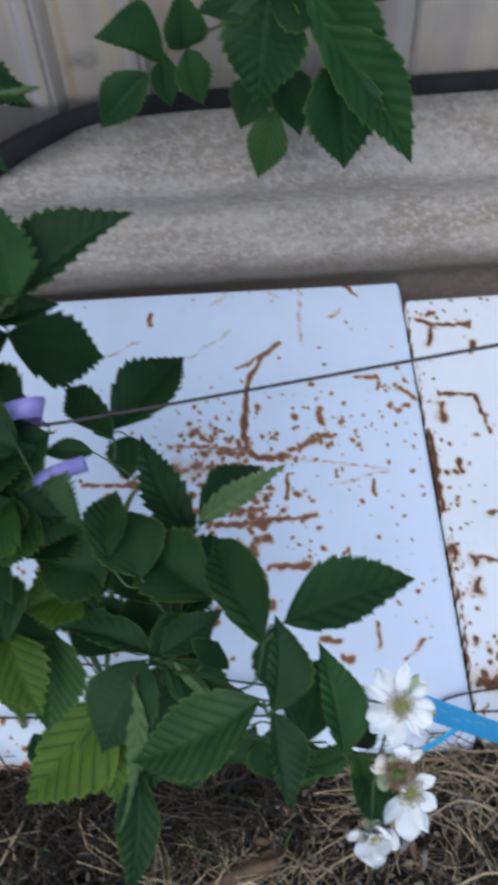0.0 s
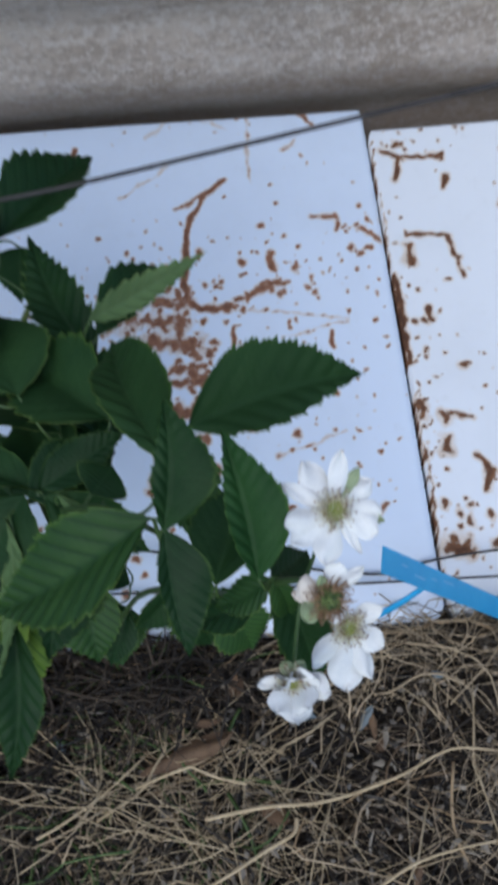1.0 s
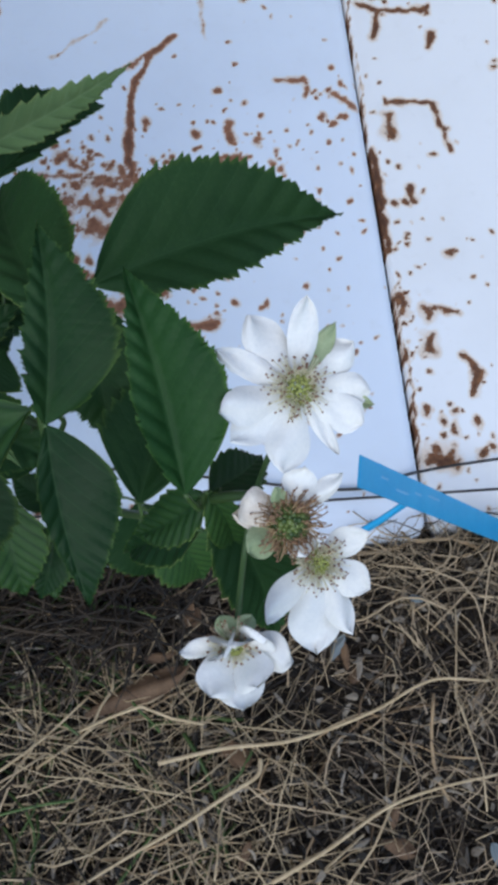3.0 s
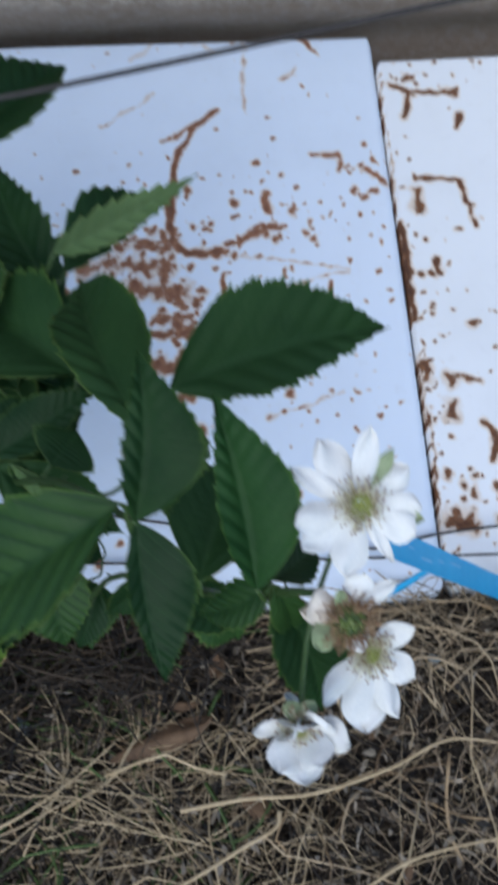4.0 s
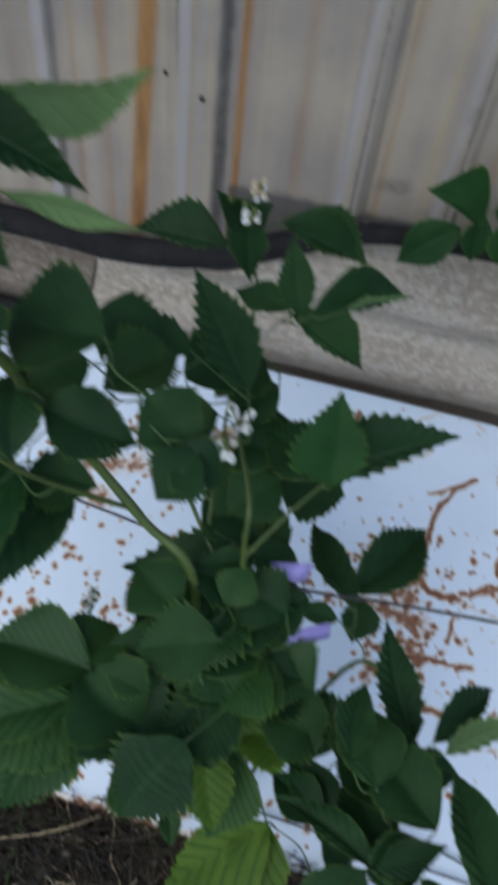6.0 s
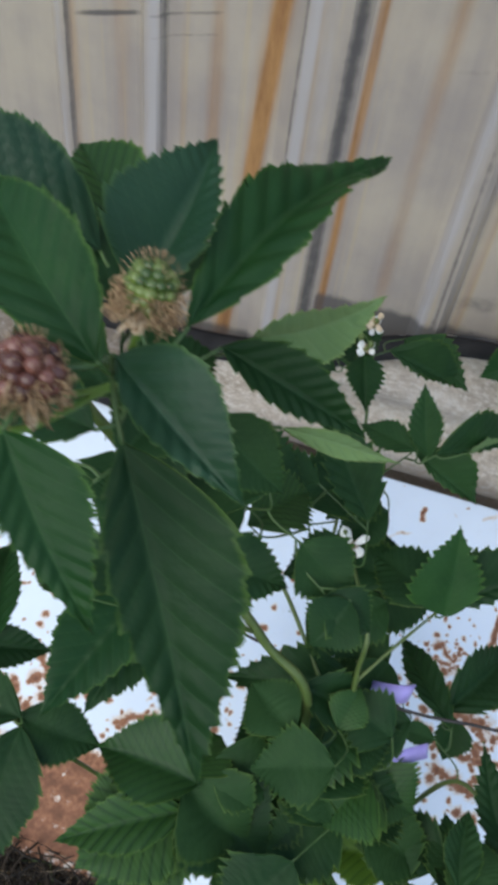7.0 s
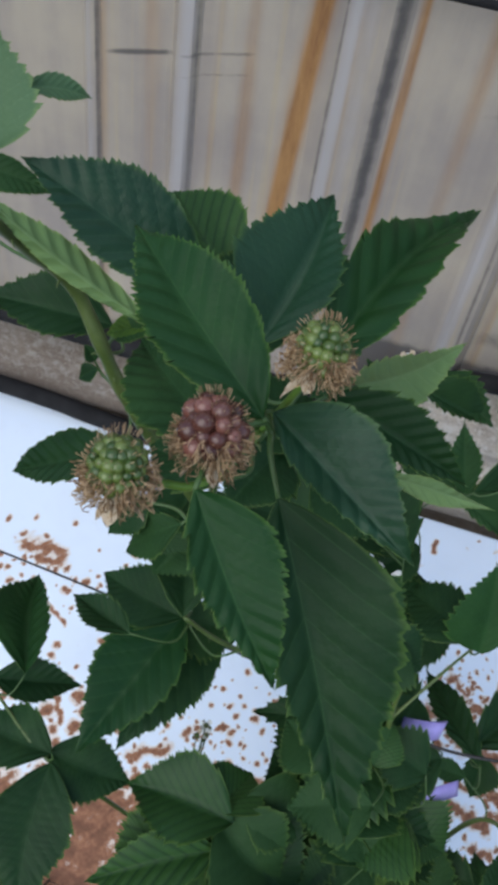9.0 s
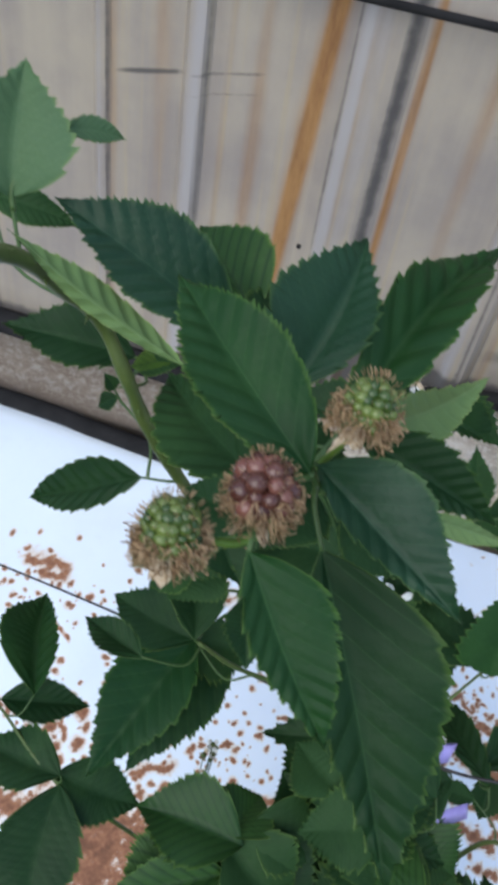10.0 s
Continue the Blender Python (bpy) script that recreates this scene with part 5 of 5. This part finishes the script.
def flower(plant, at, up, petals, seed, fresh=True, heart_r=0.0042, sepals=()):
    """A blossom with a ring of stamens round a green heart. Petals: (degrees round the heart from +x, length, width, lift in radians, white)."""
    rng = random.Random(seed)
    o, up = Vector(at), Vector(up).normalized()
    u = (Vector((1, 0, 0)) - up * up.x).normalized()
    v = up.cross(u)
    bm = bmesh.new()
    count = 60 if fresh else 80
    for k in range(count):
        a, h = k * 2.39996, 1 - k / count
        r = heart_r * math.sqrt(k / count) ** 0.9
        bmesh.ops.create_icosphere(bm, subdivisions=1, radius=heart_r * (0.15 if fresh else 0.17) * rng.uniform(0.8, 1.2), matrix=Matrix.Translation(o + u * (r * math.cos(a)) + v * (r * math.sin(a)) + up * (0.0006 + heart_r * 0.8 * h)))
    heart = part("flower", bm, CARPEL if fresh else GREEN_FRUIT, plant, "white blackberry blossom" if fresh else "fading blossom with a green heart and brown stamens")

    def blade(name, degrees, length, width, lift, cup, mat):
        a = radians(degrees + rng.uniform(-3, 3))
        out = u * math.cos(a) + v * math.sin(a)
        out, rise = out * math.cos(lift) + up * math.sin(lift), up * math.cos(lift) - out * math.sin(lift)
        pv, pf = petal_data(o - up * 0.0004, out, rise, length * 0.86, width * 0.94, cup, rng)
        return mesh_part(name, pv, pf, mat, heart)

    for degrees, length, width, lift, white in petals:
        blade("petal", degrees, length, width, lift, rng.uniform(-0.02, 0.16), PETAL if white else CREAM_PETAL)
    for degrees, length, width, lift in sepals:
        blade("sepal", degrees, length, width, lift, 0.1, SEPAL)
    rods, tips = [], []
    for k in range(250 if fresh else 330):
        a, lean = rng.uniform(0, 6.283), rng.uniform(0.35, 1.25)
        d = (u * math.cos(a) + v * math.sin(a)) * math.sin(lean) + up * math.cos(lean)
        ln = rng.uniform(0.0022, 0.0062)
        p0 = o + (d - up * d.dot(up)) * (heart_r * 0.9) + up * 0.0006
        p2 = p0 + d * ln
        p1 = (p0 + p2) / 2 + up * 0.0008 + Vector((rng.uniform(-1, 1), rng.uniform(-1, 1), 0)) * (0.0004 if fresh else 0.0012)
        rods.append(tube_data(spline([p0, p1, p2], 3), 0.00013 if fresh else 0.00015, 3))
        if ln > 0.0042 and rng.random() < 0.75:
            tips.append(p2)
    rv, rf = joined(rods)
    mesh_part("stamen_ring", rv, rf, STAMEN if fresh else DRY, heart)
    bm = bmesh.new()
    for p in tips:
        bmesh.ops.create_icosphere(bm, subdivisions=1, radius=0.00034 * rng.uniform(0.7, 1.25), matrix=Matrix.Translation(p))
    part("anther_ring", bm, ANTHER, heart)
    near = min(CANES[plant], key=lambda q: (q - o).length)
    stalk("flower_stalk", [near, (near + o) / 2 - up * 0.008, o - up * 0.001], 0.0008, PETIOLE, plant, n=5, sides=6)
    return heart


CREAM_PETAL = plain("petal_fading", (0.56, 0.49, 0.41), (0.74, 0.69, 0.62), 200, 0.65, bump=0.5, depth=0.0008)
SEPAL = plain("sepal_pale_green", (0.20, 0.27, 0.13), (0.34, 0.40, 0.24), 160, 0.7, bump=0.3)
flower(flowering, (0.3505, 0.423, 0.530), (0.02, -0.42, 0.90), (
    (120, 0.0236, 0.0125, 0.10, True), (83, 0.0243, 0.0085, 0.16, True), (34, 0.0196, 0.0105, 0.08, True), (-5, 0.0196, 0.0090, 0.02, True), (-32, 0.0197, 0.0098, 0.08, True),
    (-61, 0.0208, 0.0052, -0.05, True), (254, 0.0228, 0.0120, 0.12, True), (214, 0.0230, 0.0125, 0.05, True), (192, 0.0226, 0.0096, 0.12, True), (148, 0.0246, 0.0085, 0.06, True)), 11, sepals=((58, 0.020, 0.006, -0.1), (-18, 0.021, 0.005, -0.1)))
flower(flowering, (0.3454, 0.3948, 0.5137), (0.12, -0.40, 0.90), (
    (148, 0.0155, 0.0100, 0.35, False), (168, 0.0150, 0.0070, 0.10, False), (40, 0.0195, 0.0052, 0.35, True), (68, 0.0160, 0.0090, 0.25, True), (-72, 0.0105, 0.0065, 0.35, True)), 12, fresh=False, heart_r=0.0052,
    sepals=((112, 0.0118, 0.0052, 0.55), (206, 0.0140, 0.0085, 0.15)))
flower(flowering, (0.3532, 0.3907, 0.4951), (0.16, -0.55, 0.80), (
    (27, 0.0170, 0.0105, 0.20, True), (-36, 0.0172, 0.0098, 0.10, True), (-72, 0.0235, 0.0080, 0.05, True), (262, 0.0270, 0.0150, 0.10, True), (219, 0.0230, 0.0095, 0.15, True), (120, 0.0120, 0.0090, 0.3, True)), 13, heart_r=0.0038)
flower(flowering, (0.3300, 0.3690, 0.5040), (0.0, -0.62, 0.75), (
    (88, 0.0115, 0.0145, 1.10, True), (140, 0.0120, 0.0100, 1.05, True), (30, 0.0130, 0.0105, 0.90, True), (-8, 0.0165, 0.0105, 0.40, True), (-50, 0.0155, 0.0115, 0.95, True),
    (-92, 0.0170, 0.0145, 0.85, True), (-132, 0.0160, 0.0115, 0.95, True), (176, 0.0150, 0.0052, 0.20, True)), 14, heart_r=0.0030, sepals=((110, 0.009, 0.006, -0.1), (60, 0.009, 0.006, -0.1)))


def small_blossom(plant, at, up, size, seed):
    """A pale bud cluster on thin stalks."""
    rng = random.Random(seed)
    o = Vector(at)
    up, u, v = frame_of(up, 0.3)
    near = min(CANES[plant], key=lambda q: (q - o).length)
    for k in range(6):
        p = o + u * rng.uniform(-size, size) + v * rng.uniform(-size, size) + up * rng.uniform(0, size)
        bm = bmesh.new()
        bmesh.ops.create_uvsphere(bm, u_segments=8, v_segments=6, radius=0.0030 * rng.uniform(0.7, 1.2), matrix=Matrix.Translation(p) @ Matrix.Diagonal((1, 1, 1.3, 1)))
        bud = part("bud", bm, GREEN_FRUIT, plant, "small green flower bud")
        stalk("bud_stalk", [near, (near + p) / 2 + up * 0.004, p], 0.0006, PETIOLE, bud, n=4, sides=5)
        if k in (0, 2, 3):
            for q in range(4):
                a = q * 1.5 + rng.uniform(-0.4, 0.4)
                out = (u * math.cos(a) + v * math.sin(a) + up * rng.uniform(-0.3, 0.9)).normalized()
                pv, pf = petal_data(p, out, (up - out * up.dot(out)).normalized(), size * rng.uniform(0.5, 0.85), size * rng.uniform(0.3, 0.55), 0.2, rng)
                mesh_part("petal", pv, pf, DRY_PETAL if k == 2 else PETAL, bud, "withered cream petal" if k == 2 else "white petal")
            rods = []
            for q in range(26):
                d = (u * rng.uniform(-1, 1) + v * rng.uniform(-1, 1) + up).normalized()
                rods.append(tube_data([p, p + d * (size * 0.2), p + d * (size * rng.uniform(0.3, 0.42))], 0.00022, 3))
            rv, rf = joined(rods)
            mesh_part("stamen_ring", rv, rf, DRY, bud)


small_blossom(leafy, (-0.024, 0.955, 0.648), (0.1, -0.6, 0.7), 0.015, 31)
small_blossom(leafy, (0.010, 0.784, 0.546), (0.1, -0.5, 0.8), 0.021, 32)
small_blossom(fruiting, (-0.10, 0.70, 0.30), (0.1, -0.3, 0.9), 0.010, 33)


def berry(plant, at, up, size, seed, mat, label, stem):
    """An unripe berry of round drupelets in a ruff of withered stamens."""
    rng = random.Random(seed)
    o = Vector(at)
    up, u, v = frame_of(up, rng.uniform(0, 6))
    bm = bmesh.new()
    rows = ((0.0, 1), (0.50, 5), (0.98, 8), (1.46, 10), (1.95, 9)) if mat == RED_FRUIT else ((0.0, 1), (0.36, 6), (0.72, 11), (1.08, 14), (1.44, 15), (1.80, 14), (2.12, 11))
    grain = 1.0 if mat == RED_FRUIT else 0.68
    for lat, count in rows:
        for k in range(count):
            a = 6.283 * (k + 0.5 * (count % 2) + rng.uniform(-0.22, 0.22)) / count
            d = (u * math.cos(a) + v * math.sin(a)) * math.sin(lat) + up * (math.cos(lat) * 1.15)
            r = size * grain * rng.uniform(0.115, 0.172)
            p = o + d * (size * rng.uniform(0.31, 0.36))
            bmesh.ops.create_icosphere(bm, subdivisions=2, radius=r, matrix=Matrix.Translation(p))
    fruit = part("berry", bm, mat, plant, label)
    hairs = []
    for k in range(460):
        a, lean = rng.uniform(0, 6.283), rng.uniform(0.8, 2.7)
        out = u * math.cos(a) + v * math.sin(a)
        d = out * math.sin(lean) + up * math.cos(lean)
        p0 = o + out * (size * 0.33) - up * (size * rng.uniform(-0.05, 0.40))
        p2 = p0 + d * (size * rng.uniform(0.10, 0.30)) + Vector((0, 0, -0.0006))
        p1 = (p0 + p2) / 2 + out * (size * 0.08) + Vector((rng.uniform(-1, 1), rng.uniform(-1, 1), rng.uniform(-1, 1))) * (size * 0.10)
        hairs.append(tube_data(spline([p0, p1, p2], 3), 0.00014, 3))
    for k in range(70):
        lat, a = rng.uniform(0.1, 1.4), rng.uniform(0, 6.283)
        d = (u * math.cos(a) + v * math.sin(a)) * math.sin(lat) + up * (math.cos(lat) * 1.15)
        p0 = o + d * (size * 0.45)
        hairs.append(tube_data([p0, p0 + d * (size * 0.05), p0 + d * (size * 0.10) + u * 0.0003], 0.00011, 3))
    hv, hf = joined(hairs)
    mesh_part("stamen_ruff", hv, hf, DRY, fruit, "ruff of withered brown stamens")
    rag = []
    for k in range(4):
        a = rng.uniform(0, 6.283)
        out = (u * math.cos(a) + v * math.sin(a)) - up * 0.5 + Vector((0, -0.2, -0.35))
        rag.append(petal_data(o - up * (size * 0.30), out.normalized(), up, size * rng.uniform(0.34, 0.50), size * rng.uniform(0.16, 0.26), -0.35, rng))
    rv, rf = joined(rag)
    mesh_part("withered_petal", rv, rf, DRY_PETAL, fruit)
    foot = [Vector(p) for p in stem]
    stalk("berry_stalk", foot + [o - up * (size * 0.30)], 0.0011, GREEN_STALK, plant, n=6, sides=7)


berry(fruiting, (-0.063, 0.519, 1.000), (0.10, 0.40, 0.95), 0.0165, 41, GREEN_FRUIT, "green unripe blackberry", ((-0.076, 0.530, 0.955), (-0.070, 0.522, 0.975)))
berry(fruiting, (-0.081, 0.491, 0.992), (-0.05, 0.35, 1.0), 0.0175, 42, RED_FRUIT, "brownish-red ripening blackberry", ((-0.076, 0.530, 0.955), (-0.078, 0.510, 0.968)))
berry(fruiting, (-0.097, 0.474, 0.990), (-0.10, 0.35, 1.0), 0.0165, 43, GREEN_FRUIT, "green unripe blackberry with a tan ruff", ((-0.076, 0.530, 0.955), (-0.0781, 0.4965, 0.9735), (-0.0835, 0.4862, 0.9760), (-0.0892, 0.4812, 0.9800)))


# ---- wires, ribbon, tag ----
def wire(points, r, label):
    v, f = tube_data(spline(points, 12), r, 7)
    tagged(mesh_part("wire", v, f, WIRE), label, "wire", "trellis wires")


wire([(1.5, 0.648, 0.737), (0.9, 0.676, 0.609), (0.55, 0.693, 0.535), (0.25, 0.704, 0.472), (0.17, 0.702, 0.461), (0.08, 0.70, 0.452), (-0.10, 0.762, 0.385), (-0.30, 0.832, 0.290), (-0.6, 0.90, 0.20), (-1.2, 0.95, 0.17)], 0.0015, "dark trellis wire stretched above the panels")
wire([(1.2, 0.64, 0.057), (0.568, 0.619, 0.049), (0.446, 0.604, 0.045), (0.299, 0.629, 0.051), (0.05, 0.668, 0.061), (-0.13, 0.664, 0.060)], 0.0014, "thin dark wire lying across the white panels")
wire([(0.62, 0.588, 0.051), (0.302, 0.600, 0.043), (-0.03, 0.613, 0.046), (-0.11, 0.616, 0.046)], 0.0013, "second thin wire along the panel's front edge")


def ribbon_data(points, width, wide):
    line = spline(points, 6)
    verts, faces = [], []
    for k, p in enumerate(line):
        w = Vector(wide).normalized() * (width / 2)
        d = (line[min(k + 1, len(line) - 1)] - line[max(k - 1, 0)]).normalized()
        n = d.cross(w).normalized() * 0.0004
        verts += [p - w + n, p + w + n, p + w - n, p - w - n]
    for k in range(len(line) - 1):
        for j in range(4):
            a, b = 4 * k + j, 4 * k + (j + 1) % 4
            faces.append((a, b, b + 4, a + 4))
    faces += [(3, 2, 1, 0), tuple(len(verts) - 4 + q for q in range(4))]
    return verts, faces


def ribbon():
    t = thing("ribbon", (0.09, 0.70, 0.43), "lilac plastic ribbon tied round cane and wire", "ribbon")
    for name, pts, w, wide in (
        ("loop", [(0.070, 0.708, 0.452), (0.078, 0.700, 0.470), (0.098, 0.702, 0.474), (0.106, 0.712, 0.462), (0.098, 0.716, 0.446), (0.080, 0.712, 0.444)], 0.017, (0.15, 0.6, 0.5)),
        ("band", [(0.092, 0.704, 0.446), (0.084, 0.690, 0.438), (0.076, 0.674, 0.430), (0.070, 0.664, 0.424)], 0.014, (1.0, -0.2, 0.3)),
        ("loose_end", [(0.080, 0.660, 0.424), (0.096, 0.656, 0.430), (0.116, 0.668, 0.430), (0.136, 0.684, 0.420)], 0.014, (-0.2, 0.6, 0.6)),
    ):
        v, f = ribbon_data(pts, w, wide)
        mesh_part(name, v, f, RIBBON, t)


ribbon()


def plant_tag():
    t = thing("plant_tag", (0.56, 0.548, 0.03), "bright blue plastic plant tag with faint white pen marks", "plant tag")
    a, b = Vector((0.409, 0.517, 0.274)), Vector((0.575, 0.552, 0.035))
    d = (b - a).normalized()
    side = (Vector((-0.05, 0.80, 0.55)) - d * Vector((-0.05, 0.80, 0.55)).dot(d)).normalized()
    n = d.cross(side).normalized()
    if n.z < 0:
        n = -n

    def strip(p, q, w, lift, thick):
        bm = bmesh.new()
        ring = [bm.verts.new(p + side * s * w + n * h) for s, h in ((-0.5, lift), (0.5, lift), (0.5, lift + thick), (-0.5, lift + thick))]
        ring2 = [bm.verts.new(q + side * s * w + n * h) for s, h in ((-0.5, lift), (0.5, lift), (0.5, lift + thick), (-0.5, lift + thick))]
        for j in range(4):
            bm.faces.new((ring[j], ring[(j + 1) % 4], ring2[(j + 1) % 4], ring2[j]))
        bm.faces.new(ring[::-1]), bm.faces.new(ring2)
        bmesh.ops.recalc_face_normals(bm, faces=bm.faces)
        return bm

    part("blade", strip(a, b, 0.0195, 0, 0.0012), TAG, t, smooth=False)
    x = 0.10
    for ln, off in ((0.030, 0.002), (0.055, -0.002), (0.028, 0.001), (0.060, 0.003)):
        p = a + (b - a) * x + side * off
        part("pen_mark", strip(p, p + d * ln * 0.35, 0.0015, 0.0013, 0.0002), CHALK, t, smooth=False)
        x += ln + 0.05
    c0, c1 = Vector((0.455, 0.527, 0.195)), Vector((0.408, 0.503, 0.196))
    v, f = ribbon_data([c0, (c0 + c1) / 2 + Vector((0, 0, -0.004)), c1], 0.006, (0.1, 0.7, 0.7))
    mesh_part("tie_strip", v, f, TAG, t)


plant_tag()


# ---- dry mown grass ----
FINE = plain("straw_fine", (0.045, 0.033, 0.025), (0.44, 0.335, 0.225), 60, 0.85, per="island")


def strands(name, count, region, z_range, length, radius, mat, seed, label, curve=0.25):
    """Many bent stalks lying crosswise."""
    rng = random.Random(seed)
    verts, faces = [], []
    for _ in range(count):
        x, y = rng.uniform(region[0], region[1]), rng.uniform(region[2], region[3])
        z = rng.uniform(*z_range) + 0.012 * fbm(x, y, 6)
        a = rng.gauss(0.15, 0.75) if rng.random() < 0.7 else rng.uniform(0, 6.283)
        ln = length * rng.uniform(0.35, 1.3)
        d = Vector((math.cos(a), math.sin(a), rng.gauss(0, 0.16)))
        side = Vector((-d.y, d.x, 0))
        bend, bend2, arch = rng.gauss(0, curve) * rng.choice((0.4, 1.0, 1.8)), rng.gauss(0, curve * 0.6), rng.uniform(-0.08, 0.12)
        kink = rng.choice((0.0, 0.012, 0.03))
        r = radius * rng.uniform(0.4, 1.0) * rng.choice((0.7, 1.0, 1.0, 1.7))
        line = []
        for q in range(7):
            s = q / 6 - 0.5
            p = Vector((x, y, z)) + d * (s * ln) + side * (ln * (bend * s * s + bend2 * s ** 3 * 2)) + Vector((0, 0, arch * ln * (0.25 - s * s)))
            p += side * (ln * rng.gauss(0, kink))
            p.z = max(p.z, -0.02)
            p.y = min(p.y, 0.572 + 0.5 * max(0.0, p.z - 0.034))
            if p.y > 0.556:
                p.z = min(p.z, 0.040)
            line.append(p)
        v, f = tube_data(line, r, 3)
        k = len(verts)
        verts += v
        faces += [tuple(i + k for i in q) for q in f]
    return tagged(mesh_part(name, verts, faces, mat), label, "dry grass", kind="stuff")


AREA = (-0.55, 1.05, -0.10, 0.575)
strands("dark_grass", 5200, AREA, (-0.015, 0.010), 0.16, 0.0011, STRAW_DARK, 51, "dark matted rotting grass stems on the soil", 0.5)
strands("dry_grass", 2000, AREA, (-0.005, 0.026), 0.14, 0.0007, STRAW, 52, "tangled dry brown hay on the soil", 0.9)
for seed, x0, x1, long, curled in ((53, 0.14, 0.38, 210, 260), (63, 0.38, 1.05, 190, 230)):
    strands("dry_grass", long, (x0, x1, -0.10, 0.48), (0.012, 0.036), 0.17, 0.0008, STRAW_PALE, seed, "loose pale straw lying on the hay", 0.35)
    strands("dry_grass", curled, (x0, x1, -0.10, 0.46), (0.010, 0.034), 0.07, 0.0006, STRAW_PALE, seed + 6, "thin curled pale straw lying on the hay", 1.6)
strands("dry_grass", 4200, AREA, (0.0, 0.032), 0.06, 0.00040, FINE, 55, "fine curled dry grass fibres in the hay", 1.5)
strands("dry_grass", 300, AREA, (0.004, 0.028), 0.10, 0.0014, STRAW_TAN, 56, "broad curled brown grass blades in the hay", 1.0)
strands("dry_grass", 620, (0.36, 1.05, 0.49, 0.566), (0.012, 0.044), 0.09, 0.0008, STRAW, 57, "dry hay heaped against the panel edge", 0.8)
# Dark stems, partly damp rot, that paint shade below the panel edge and bush.
strands("dark_grass", 800, (-0.5, 0.30, 0.478, 0.568), (0.014, 0.040), 0.10, 0.0010, STRAW_DARK, 58, "dark damp grass stems over the hay, standing in for shade at the panel edge", 0.9)
strands("dark_grass", 1500, (-0.5, 0.15, 0.15, 0.50), (0.010, 0.034), 0.11, 0.0009, STRAW_DARK, 60, "dark damp stems standing in for shade under the bush", 0.9)
strands("dry_grass", 70, (-0.4, 0.15, 0.10, 0.52), (0.020, 0.042), 0.17, 0.0009, STRAW_PALE, 61, "scattered pale straw under the bush", 0.3)
strands("green_grass", 230, (-0.35, 0.30, 0.30, 0.56), (0.005, 0.03), 0.10, 0.0013, GRASS, 54, "a few fresh green grass blades among hay", 0.4)


def straw(points, r):
    v, f = tube_data(spline(points, 6), lambda u: r * (1 - 0.45 * u), 6)
    tagged(mesh_part("straw_stalk", v, f, STRAW_PALE), "thick pale straw stalk lying on hay", "straw", "straw stalks")


straw([(0.258, 0.390, 0.038), (0.31, 0.396, 0.040), (0.366, 0.397, 0.041), (0.43, 0.412, 0.042), (0.482, 0.432, 0.040), (0.53, 0.428, 0.036)], 0.0019)
straw([(0.338, 0.386, 0.036), (0.334, 0.374, 0.037), (0.309, 0.362, 0.038), (0.27, 0.343, 0.038), (0.234, 0.328, 0.036), (0.17, 0.30, 0.03)], 0.0019)
straw([(0.338, 0.301, 0.036), (0.38, 0.318, 0.040), (0.429, 0.342, 0.041), (0.47, 0.352, 0.040), (0.521, 0.358, 0.036)], 0.0017)
straw([(0.110, 0.385, 0.036), (0.134, 0.396, 0.038), (0.17, 0.418, 0.040), (0.204, 0.446, 0.038)], 0.0015)


def dead_leaf(at, a, size, mat, seed, label, narrow=1.0):
    rng = random.Random(seed)
    d = Vector((math.cos(a), math.sin(a), rng.uniform(-0.1, 0.1)))
    v, f = petal_data(Vector(at), d, Vector((0, 0, 1)), size, size * narrow * rng.uniform(0.3, 0.6), rng.uniform(-0.2, 0.3), rng)
    tagged(mesh_part("dead_leaf", v, f, mat), label, "dead leaf", "dead leaves")


def litter():
    """Crumpled scraps of withered leaf between the stems."""
    r2 = random.Random(62)
    pieces = []
    for _ in range(3400):
        p = Vector((r2.uniform(-0.3, 0.8), r2.uniform(0.10, 0.55), r2.uniform(0.0, 0.028)))
        a = r2.uniform(0, 6.283)
        up = Vector((r2.gauss(0, 0.6), r2.gauss(0, 0.6), 1)).normalized()
        d = Vector((math.cos(a), math.sin(a), 0))
        d = (d - up * d.dot(up)).normalized()
        pieces.append(petal_data(p, d, up, r2.uniform(0.004, 0.016), r2.uniform(0.002, 0.0065), r2.uniform(-1.2, 1.2), r2))
    v, f = joined(pieces)
    tagged(mesh_part("leaf_litter", v, f, LITTER), "crumpled brown and grey leaf scraps in the hay", "leaf litter", kind="stuff")


LITTER = plain("leaf_scraps", (0.016, 0.015, 0.014), (0.330, 0.285, 0.225), 90, 0.85, per="island", bump=0.4)
litter()
rng = random.Random(61)
dead_leaf((0.193, 0.429, 0.036), 0.32, 0.092, DRY_LEAF, 1, "long rolled brown dead leaf on hay", 0.42)
for k in range(46):
    x, y = rng.uniform(-0.1, 0.75), rng.uniform(0.18, 0.54)
    grey = rng.random() < 0.3
    dead_leaf((x, y, rng.uniform(0.016, 0.034)), rng.uniform(0, 6.28), rng.uniform(0.012, 0.028), ASH_LEAF if grey else DRY_LEAF, 100 + k, "small grey withered leaf on hay" if grey else "small brown withered leaf on hay")
